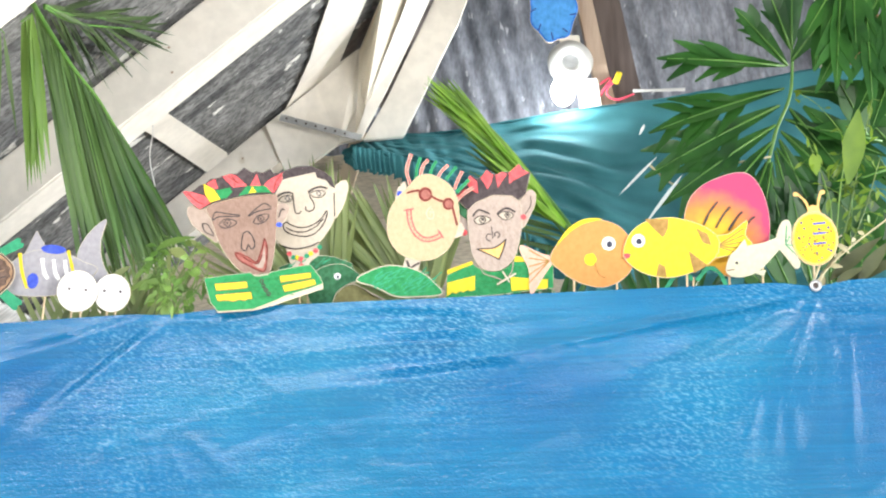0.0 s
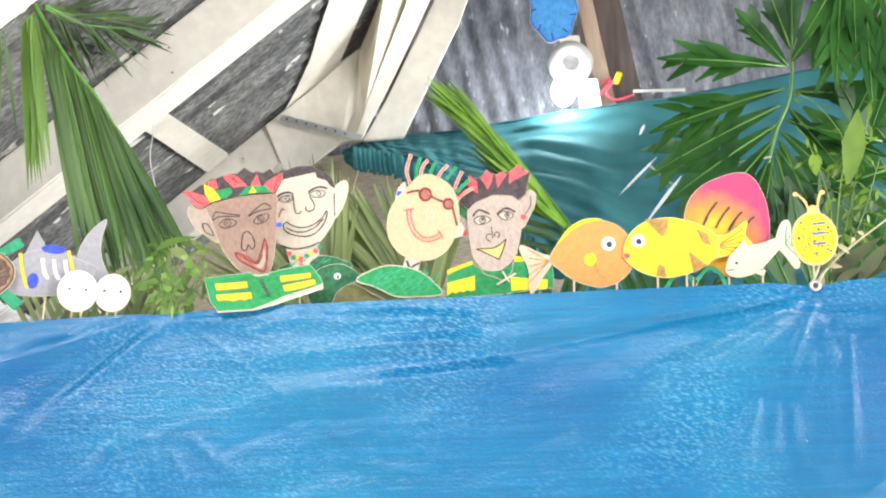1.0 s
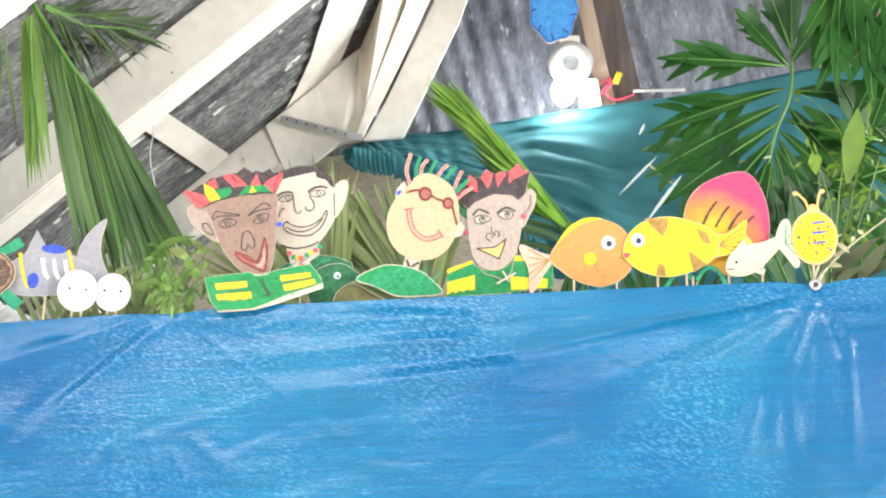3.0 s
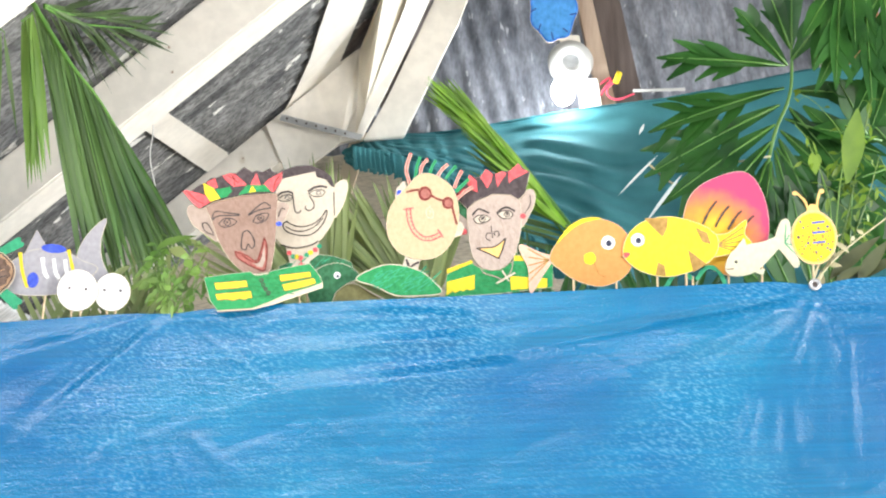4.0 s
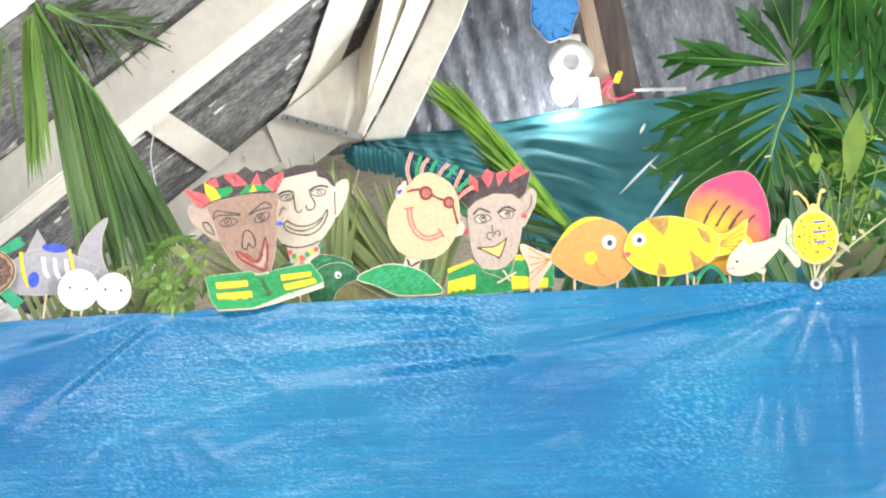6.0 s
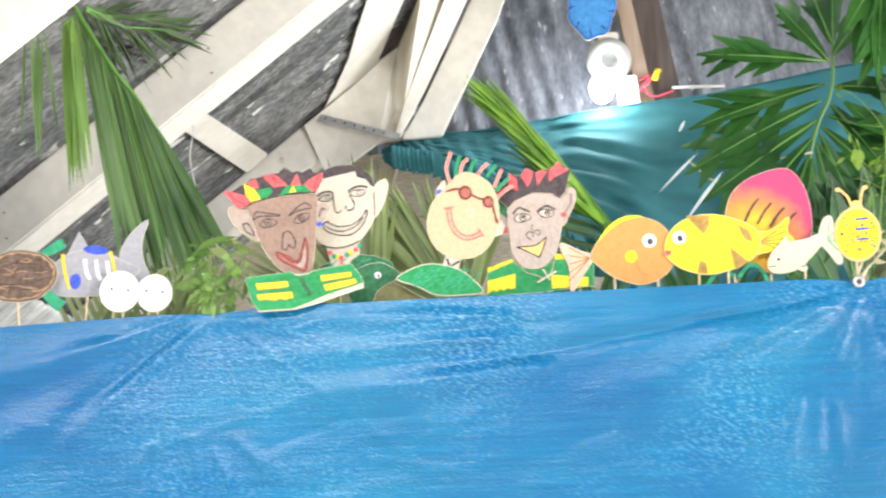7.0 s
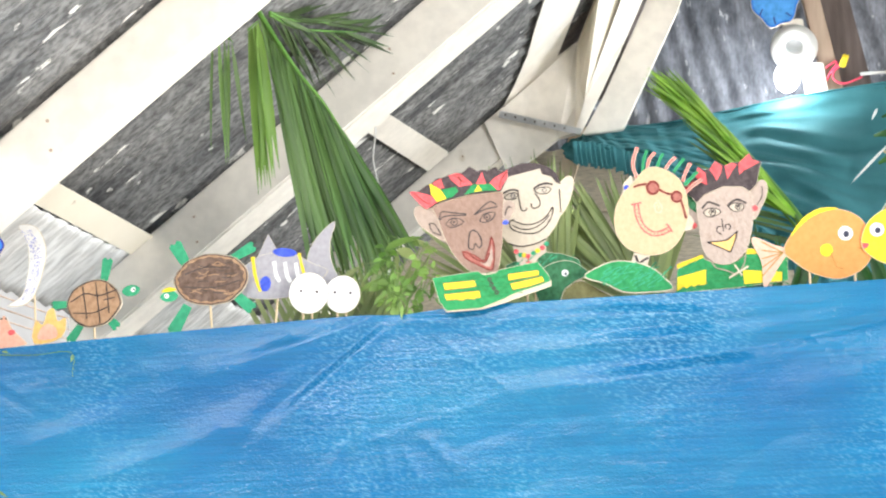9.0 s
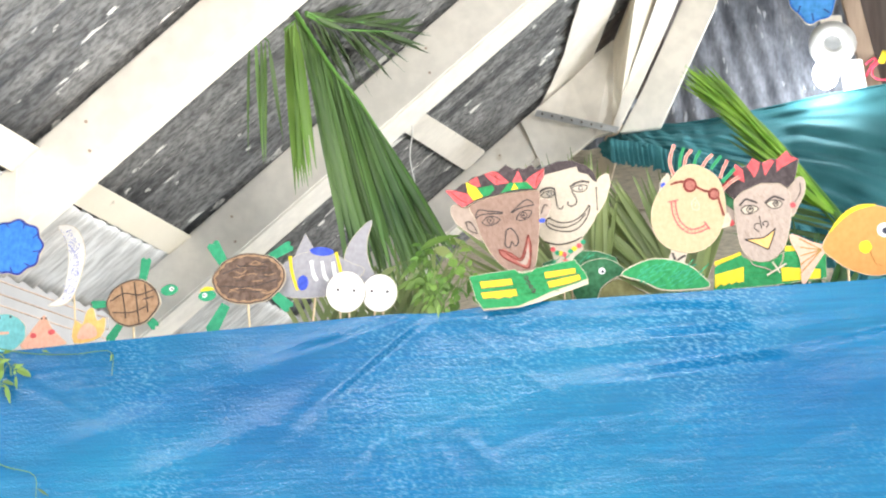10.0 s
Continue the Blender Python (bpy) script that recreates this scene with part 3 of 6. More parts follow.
C_DARKGREEN = crayon("dark_green_crayon", (0.015, 0.15, 0.05), 0.6, 0.05)
C_YELLOW = crayon("yellow_paint", (0.82, 0.61, 0.02), 0.92, 0.02)
C_RED = crayon("red_crayon", (0.74, 0.10, 0.11), 0.75)
C_DUSTYRED = crayon("dusty_red_crayon", (0.40, 0.13, 0.10), 0.75)
C_HATCH = crayon("hatched_brown", (0.25, 0.15, 0.11))
C_HATCHPALE = crayon("hatched_tan", (0.38, 0.29, 0.235))
C_HATCHGREEN = crayon("hatched_green", (0.008, 0.21, 0.05))
C_NAVYBLACK = crayon("blue_black_ink", (0.03, 0.035, 0.07), 0.7)
C_BLACK = crayon("black_crayon", (0.06, 0.04, 0.042), 0.6)
C_ORANGE = crayon("orange_card", (0.68, 0.27, 0.07), 0.95, 0.02)
C_STRAW = crayon("brown_stripe", (0.42, 0.24, 0.05), 0.75)
C_OLIVE = crayon("olive_crayon", (0.17, 0.16, 0.05), 0.75)
C_WHITE = crayon("white_card", (0.80, 0.80, 0.79), 0.97)
C_PALE = crayon("pale_green_card", (0.58, 0.58, 0.40), 0.93)
C_GREY = crayon("grey_card", (0.35, 0.34, 0.37), 0.9)
C_BLUE = crayon("blue_crayon", (0.04, 0.09, 0.62), 0.7)
C_SKY = crayon("blue_poster_paint", (0.03, 0.22, 0.78), 0.75, 0.04)
# Lighter C_SKY; light through the hung cloud is put into its colour.
C_SKYLIT = crayon("lit_blue_poster_paint", (0.07, 0.36, 0.86), 0.8, 0.05)
C_NAVY = crayon("navy_outline", (0.02, 0.03, 0.30), 0.7)
C_SHELL = crayon("brown_shell_crayon", (0.14, 0.08, 0.052), 0.6, 0.08)
C_SHELLTWO = crayon("light_brown_shell", (0.42, 0.25, 0.14), 0.75, 0.05)
C_FLIP = crayon("flipper_green", (0.025, 0.33, 0.16), 0.8, 0.03)
C_TEAL = crayon("turquoise_crayon", (0.18, 0.56, 0.60), 0.8)
C_CORAL = crayon("coral_crayon", (0.86, 0.46, 0.34), 0.85)
C_AMBER = crayon("amber_crayon", (0.88, 0.52, 0.16), 0.85)
C_LENS = crayon("maroon_lens", (0.22, 0.03, 0.02), 0.6, 0.02)


def ring(cu, cv, ru, rv, n=28, turn=0.0, rough=0.012, pinch=0.0):
    """A hand-cut oval; pinch narrows its lower end."""
    out = []
    for i in range(n):
        q = 2 * math.pi * i / n
        k = 1 + rough * noise.noise((cu * 0.13 + 3 * math.cos(q), cv * 0.17, 3 * math.sin(q)))
        x, y = ru * k * math.cos(q), rv * k * math.sin(q)
        x *= 1 - pinch * max(-0.6, y / rv)
        c, s = math.cos(radians(turn)), math.sin(radians(turn))
        out.append((cu + x * c - y * s, cv + x * s + y * c))
    return out


def loop(points, n=4):
    """A smooth closed outline."""
    p, m, out = points, len(points), []
    for i in range(m):
        a, b, c, d = (Vector(p[(i + k) % m]) for k in (-1, 0, 1, 2))
        for k in range(n):
            t = k / n
            q = 0.5 * (2 * b + (c - a) * t + (2 * a - 5 * b + 4 * c - d) * t * t + (3 * b - a - 3 * c + d) * t ** 3)
            out.append((q.x, q.y))
    return out


def line(points, width, n=4):
    """A drawn stroke with a slightly uneven width."""
    c = [p.xy for p in bent([(u, v, 0) for u, v in points], n)]
    left, right = [], []
    for i, p in enumerate(c):
        d = (c[min(i + 1, len(c) - 1)] - c[max(i - 1, 0)]).normalized()
        w = width * 0.5 * (0.8 + 0.35 * noise.noise((p.x * 0.3, p.y * 0.3, 2)))
        left.append((p.x - d.y * w, p.y + d.x * w))
        right.append((p.x + d.y * w, p.y - d.x * w))
    return left + right[::-1]


def grown(pts, by):
    """The outline pushed outwards."""
    area = sum(a[0] * b[1] - b[0] * a[1] for a, b in zip(pts, pts[1:] + pts[:1]))
    s = 1 if area > 0 else -1
    out = []
    for i, p in enumerate(pts):
        a, b = Vector(pts[i - 1]), Vector(pts[(i + 1) % len(pts)])
        d = (b - a).normalized()
        out.append((p[0] + s * d.y * by, p[1] - s * d.x * by))
    return out


def hatch(c, inside, box, count, mat, lift, seed, length=22, width=2.2, slope=0.9):
    """Loose crayon strokes laid over a coloured face."""
    rnd = random.Random(seed)
    cu, cv, ru, rv = inside
    for k in range(count):
        u, v = rnd.uniform(box[0], box[2]), rnd.uniform(box[1], box[3])
        if ((u - cu) / ru) ** 2 + ((v - cv) / rv) ** 2 > 0.8:
            continue
        a = slope + rnd.uniform(-0.35, 0.35)
        l = length * rnd.uniform(0.5, 1.2)
        c.add(line([(u, v), (u + 0.5 * l * math.cos(a) + rnd.uniform(-2, 2), v + 0.5 * l * math.sin(a)), (u + l * math.cos(a), v + l * math.sin(a))], width, 2), mat, lift, 0.0003)


class Cutout:
    """Flat card shapes in drawing units round a centre, u to the right and v down."""

    def __init__(self, centre, unit=U):
        self.c, self.unit, self.mats = centre, unit, []
        self.bm = bmesh.new()

    def add(self, pts, mat, lift=0.0, thick=0.0008):
        if mat not in self.mats:
            self.mats.append(mat)
        mi = self.mats.index(mat)
        pts = [((u - self.c[0]) * self.unit, -(v - self.c[1]) * self.unit) for u, v in pts]
        front = [self.bm.verts.new((x, -lift - thick, z)) for x, z in pts]
        rear = [self.bm.verts.new((x, -lift, z)) for x, z in pts]
        faces = [self.bm.faces.new(front), self.bm.faces.new(rear[::-1])]
        n = len(pts)
        faces += [self.bm.faces.new((front[i], rear[i], rear[(i + 1) % n], front[(i + 1) % n])) for i in range(n)]
        for f in faces:
            f.material_index = mi
        return self

    def card(self, pts, mat, lift=0.0, border=2.5, thick=0.0025):
        """A card blank with a bare edge and its coloured face."""
        self.add(grown(pts, border), CARD, lift, thick)
        return self.add(pts, mat, lift + thick, 0.0006)

    def skewer(self, u, v0, v1, r=0.0022):
        if STICK not in self.mats:
            self.mats.append(STICK)
        x = (u - self.c[0]) * self.unit
        tube(self.bm, [(x, 0.0025, -(v0 - self.c[1]) * self.unit), (x, 0.0025, -(v1 - self.c[1]) * self.unit)], r, 8, mi=self.mats.index(STICK))
        return self

    def done(self, name, parent=None, label=""):
        return mesh_object(name, self.bm, self.mats, parent, label)


def stand(ob, place, tilt=2.0, turn=0.0, nod=0.0):
    ob.matrix_world = Matrix.Translation(place) @ Euler((radians(nod), radians(tilt), radians(turn))).to_matrix().to_4x4()
    return ob


def strokes(c, mat, lift, width, *paths):
    for p in paths:
        c.add(line(p, width * 1.7, 4), mat, lift, 0.0003)


def rounds(c, mat, lift, *dots):
    for u, v, r in dots:
        c.add(ring(u, v, r, r, 14), mat, lift, 0.0004)


def crowned_figure():
    """Brown card figure with a feather crown and a green jacket."""
    c = Cutout((330, 400), 0.000362)
    c.card(loop([(75, 235), (55, 270), (75, 330), (110, 370), (160, 410), (205, 440), (195, 330), (150, 250)]), C_HATCHPALE, 0.0, 2)
    c.card(loop([(520, 275), (560, 245), (600, 265), (592, 310), (562, 355), (520, 378)]), C_HATCHPALE, 0.0, 2)
    c.card(loop([(165, 230), (185, 330), (210, 430), (250, 520), (300, 590), (350, 625), (420, 640), (470, 630), (500, 540), (520, 420), (532, 300), (530, 190), (350, 195)]), C_BROWN, 0.003, 2)
    c.card([(60, 168), (100, 150), (130, 128), (160, 120), (190, 95), (225, 92), (260, 80), (300, 72), (330, 74), (375, 42), (415, 72), (440, 66), (470, 75), (515, 55), (530, 80), (580, 88), (572, 130), (532, 196), (350, 200), (200, 228), (140, 258)], C_BLACK, 0.0062, 1.5)
    for p in ([(36, 158), (60, 155), (150, 185), (188, 225), (150, 246), (120, 258), (85, 225)], [(168, 118), (215, 95), (228, 150), (192, 152)], [(255, 85), (300, 72), (330, 85), (385, 145), (310, 150), (270, 110)], [(400, 146), (438, 80), (458, 148)], [(468, 150), (500, 120), (578, 82), (574, 122), (526, 190), (500, 185)]):
        c.add(p, C_RED, 0.0094)
    c.add([(150, 120), (205, 155), (236, 212), (182, 226), (155, 180)], C_YELLOW, 0.0104)
    c.add([(212, 162), (290, 150), (302, 175), (270, 206), (236, 211)], C_GREEN, 0.0104)
    c.add([(332, 200), (380, 146), (480, 150), (512, 190), (440, 186), (380, 191)], C_GREEN, 0.0104)
    c.add([(390, 188), (412, 150), (430, 185)], C_YELLOW, 0.0114)
    strokes(c, C_LENS, 0.0104, 4, [(60, 165), (110, 215), (145, 235)], [(285, 85), (340, 130)], [(575, 90), (540, 130), (525, 180)], [(300, 80), (320, 110), (315, 145)])
    strokes(c, INK, 0.0112, 3, [(150, 250), (200, 228), (350, 200), (530, 196)])
    hatch(c, (345, 400, 170, 215), (190, 210, 520, 620), 130, C_HATCH, 0.0061, 5, 40, 4, 1.2)
    strokes(c, INK, 0.0066, 5, [(185, 322), (205, 280), (260, 290), (335, 304)], [(188, 326), (222, 306), (332, 310)], [(378, 310), (430, 268), (470, 246), (505, 268)], [(380, 313), (430, 288), (506, 277)])
    strokes(c, INK, 0.0066, 4, [(218, 350), (250, 322), (290, 325), (316, 345), (275, 368), (240, 368), (218, 350)], [(402, 350), (425, 315), (465, 305), (490, 312), (470, 345), (430, 358), (402, 350)],
            [(245, 343), (265, 323), (285, 343), (265, 363), (245, 343)], [(427, 330), (445, 312), (463, 330), (445, 348), (427, 330)], [(130, 340), (160, 345), (188, 400)], [(130, 340), (145, 385), (190, 410)], [(540, 330), (560, 285), (580, 290)])
    rounds(c, INK, 0.0068, (265, 343, 6), (445, 330, 6))
    c.add(loop([(345, 405), (335, 450), (332, 490), (355, 500), (368, 470), (385, 495), (403, 475), (395, 430), (370, 397)], 3), C_BROWN, 0.0064)
    strokes(c, INK, 0.0074, 5, [(345, 405), (335, 450), (332, 490), (355, 500), (368, 470), (385, 495), (403, 475), (395, 430), (370, 397), (345, 405)])
    mouth = [(295, 508), (325, 505), (360, 535), (405, 568), (435, 510), (458, 440), (468, 500), (455, 600), (437, 622), (400, 605), (350, 575), (310, 545)]
    c.add(mouth, C_DUSTYRED, 0.0064)
    c.add([(385, 575), (410, 580), (440, 530), (456, 480), (455, 560), (436, 605), (410, 598)], C_HATCHPALE, 0.0074)
    strokes(c, C_LENS, 0.0083, 5, [mouth[0], mouth[2], mouth[3], mouth[4], mouth[5]], [mouth[5], mouth[6], mouth[7], mouth[8], mouth[9], mouth[10], mouth[11], mouth[0]], [(330, 530), (370, 560), (412, 578), (440, 530)])
    c.add(ring(541, 370, 17, 13, 14), C_BLUE, 0.008)
    # jacket
    jacket = [(125, 645), (240, 635), (370, 628), (390, 648), (460, 648), (480, 632), (620, 612), (690, 605), (740, 680), (748, 712), (690, 730), (560, 760), (480, 790), (370, 825), (185, 825), (150, 770)]
    c.add([(150, 770), (185, 832), (372, 832), (480, 812), (560, 790), (752, 738), (752, 705), (560, 745), (300, 790)], CARD, 0.0095, 0.002)
    c.card(jacket, C_GREEN, 0.012, 3)
    hatch(c, (380, 706, 235, 72), (160, 640, 600, 770), 110, C_HATCHGREEN, 0.0151, 7, 60, 6, 0.1)
    rounds(c, CARD, 0.0156, *((395 + 13 * k, 645 + 3 * math.sin(k), 5) for k in range(6)))
    for p in ([(178, 680), (345, 678), (350, 706), (300, 710), (185, 712)], [(178, 740), (365, 736), (369, 770), (345, 768), (335, 776), (300, 768), (270, 776), (240, 768), (190, 768)], [(525, 660), (688, 652), (689, 676), (528, 690)], [(535, 712), (705, 688), (714, 712), (640, 730), (545, 742)]):
        c.add(grown(p, 4), C_STRAW, 0.0156)
        c.add(p, C_YELLOW, 0.0166)
    strokes(c, INK, 0.0156, 5, *([(u - 9, v), (u, v - 9), (u + 10, v), (u, v + 9), (u - 8, v + 3)] for u, v in ((425, 678), (432, 703), (444, 727), (457, 750))))
    c.skewer(400, 500, 800)
    ob = stand(c.done("card_figure"), (-0.396, 2.888, 1.899), -3, 8, -2)
    return tagged(ob, "brown card puppet with red feather crown and green jacket", "puppet", group="card puppets")


def dark_haired_figure():
    c = Cutout((270, 300), 0.000373)
    c.card(loop([(40, 215), (80, 212), (92, 300), (98, 410), (60, 360), (35, 300), (25, 240)]), C_FAIR, 0.0, 2)
    c.card(loop([(440, 200), (460, 165), (490, 145), (515, 150), (520, 190), (500, 260), (470, 320), (436, 350)]), C_FAIR, 0.0, 2)
    c.add([(165, 500), (350, 490), (348, 555), (300, 592), (248, 672), (188, 600)], C_FAIR, 0.0015, 0.002)
    c.card(loop([(88, 250), (95, 330), (100, 410), (120, 470), (160, 510), (220, 525), (300, 512), (355, 480), (410, 410), (438, 350), (446, 250), (440, 170), (360, 95), (200, 95), (110, 160)]), C_FAIR, 0.004, 2)
    c.add([(88, 252), (78, 200), (100, 140), (160, 95), (240, 67), (320, 64), (390, 94), (430, 130), (448, 190), (425, 180), (400, 145), (350, 130), (342, 98), (280, 112), (180, 135), (140, 150), (140, 180), (110, 225)], C_BLACK, 0.0074)
    strokes(c, INK, 0.0074, 9, [(122, 245), (150, 220), (190, 211), (215, 220)], [(298, 212), (330, 191), (370, 182), (405, 190)])
    strokes(c, INK, 0.0075, 4, [(135, 255), (160, 234), (195, 228), (212, 240), (195, 262), (160, 265), (135, 255)], [(300, 222), (335, 205), (375, 203), (392, 215), (370, 238), (330, 238), (302, 222)], [(60, 278), (56, 300), (63, 306)], [(92, 300), (98, 410)], [(440, 215), (438, 345)])
    strokes(c, C_NAVYBLACK, 0.0076, 3, [(172, 246), (184, 234), (197, 246), (184, 258), (172, 246)], [(343, 220), (356, 208), (369, 220), (356, 232), (343, 220)])
    strokes(c, INK, 0.0075, 5, [(215, 220), (218, 270), (225, 320), (245, 330), (256, 314)], [(305, 235), (328, 275), (325, 305), (300, 318), (281, 306), (284, 290)], [(145, 505), (180, 518), (230, 524), (300, 510), (345, 488)])
    strokes(c, INK, 0.0075, 5, [(185, 376), (162, 384), (158, 410), (180, 435), (230, 452), (290, 455), (340, 430), (380, 380), (398, 330), (394, 316), (375, 345), (340, 380), (290, 403), (240, 406), (200, 392), (170, 376)], [(170, 405), (215, 428), (270, 431), (330, 405), (375, 360)])
    for u, v, m in ((185, 550, C_RED), (208, 570, C_FLIP), (226, 572, C_YELLOW), (245, 578, C_RED), (278, 563, C_FLIP), (300, 550, C_YELLOW), (327, 535, C_RED), (350, 515, C_FLIP)):
        c.add(ring(u, v, 14, 13, 12), m, 0.0062)
    strokes(c, C_RED, 0.0045, 5, [(248, 588), (248, 640)], [(234, 612), (264, 610)])
    c.card([(128, 622), (185, 600), (245, 672), (300, 592), (345, 560), (430, 570), (520, 605), (532, 640), (430, 700), (330, 715), (150, 756), (108, 720)], C_DARKGREEN, 0.0005, 2.5)
    hatch(c, (310, 660, 210, 75), (130, 580, 520, 740), 90, C_FLIP, 0.0036, 9, 46, 4, -0.5)
    for u in (233, 277, 318):
        c.skewer(u, 690, 900)
    ob = stand(c.done("card_figure"), (-0.282, 2.990, 1.965), -1, 12, -1)
    return tagged(ob, "pale card puppet with black hair and beaded collar", "puppet", group="card puppets")


def sunglasses_figure():
    c = Cutout((380, 360), 0.000369)
    c.card([(238, 266), (250, 215), (290, 172), (305, 240), (282, 262)], C_FAIR, 0.0, 2)
    c.card([(550, 430), (590, 408), (606, 440), (592, 482), (556, 492)], C_FAIR, 0.0, 2)
    for k, p in enumerate(([(322, 195), (304, 110), (332, 18)], [(352, 168), (360, 100), (382, 38)], [(376, 150), (392, 90), (424, 52)], [(430, 138), (448, 92), (468, 60)], [(475, 148), (500, 112), (532, 84)], [(518, 165), (545, 130), (577, 94)], [(562, 218), (584, 165), (608, 120)], [(572, 240), (610, 200), (644, 168)], [(572, 282), (620, 240), (664, 214)])):
        m = C_RED if k % 2 == 0 else C_FLIP
        c.add(line(p, 22, 5), C_CORAL if m is C_RED else m, 0.0, 0.0025)
        c.add(line(p, 9, 5), m if m is C_RED else C_HATCHGREEN, 0.0026, 0.0004)
    c.card(loop([(310, 205), (240, 275), (200, 350), (188, 430), (200, 500), (240, 562), (305, 602), (385, 616), (460, 596), (520, 545), (562, 465), (580, 380), (572, 280), (540, 205), (475, 155), (410, 135), (355, 155)]), C_PEACH, 0.003, 2)
    for u, v, r in ((400, 250, 37), (523, 305, 31)):
        c.add(ring(u, v, r, r * 1.1, 20, rough=0.05), C_LENS, 0.0066)
        c.add(ring(u + 2, v + 2, r * 0.68, r * 0.72, 18, rough=0.1), C_DUSTYRED, 0.0076)
    strokes(c, C_LENS, 0.0064, 9, [(434, 262), (470, 283), (496, 290)], [(298, 242), (335, 231), (368, 228)], [(545, 322), (555, 370), (567, 425)])
    path = [p.xy for p in bent([(u, v, 0) for u, v in ((308, 332), (312, 395), (335, 458), (385, 500), (440, 495), (482, 474))], 6)]
    sides = [[], []]
    for i, p in enumerate(path):
        d = (path[min(i + 1, len(path) - 1)] - path[max(i - 1, 0)]).normalized()
        sides[0].append((p.x - d.y * 11, p.y + d.x * 11))
        sides[1].append((p.x + d.y * 11, p.y - d.x * 11))
    strokes(c, C_RED, 0.0064, 5, sides[0][::3] + sides[0][-1:], sides[1][::3] + sides[1][-1:], [(280, 338), (336, 328)], [(462, 450), (491, 497)])
    for a, b in zip(sides[0][1::2], sides[1][1::2]):
        c.add(line([a, b], 3.5, 2), C_RED, 0.0066, 0.0003)
    strokes(c, C_CORAL, 0.0064, 4, [(430, 318), (404, 345), (410, 382), (436, 386), (442, 355), (428, 330)], [(418, 345), (428, 352), (420, 368)])
    c.add(ring(263, 243, 16, 15, 14), C_BLUE, 0.004)
    c.add(ring(587, 447, 15, 15, 14), C_CORAL, 0.004)
    c.add([(285, 590), (372, 596), (340, 690), (260, 662)], C_FAIR, 0.0006, 0.002)
    strokes(c, INK, 0.0034, 9, [(288, 612), (302, 652), (318, 664)], [(302, 660), (330, 640), (356, 628)])
    c.card(loop([(18, 718), (90, 672), (180, 645), (280, 655), (370, 690), (430, 745), (468, 800), (350, 812), (220, 806), (120, 755)]), C_GREEN, 0.007, 6)
    hatch(c, (250, 735, 200, 75), (60, 660, 440, 800), 70, C_FLIP, 0.0101, 8, 60, 7, -0.5)
    c.skewer(320, 640, 900)
    ob = stand(c.done("card_figure"), (-0.041, 2.955, 1.937), 0.0, 5, -2)
    return tagged(ob, "peach card puppet with red sunglasses and striped spikes", "puppet", group="card puppets")


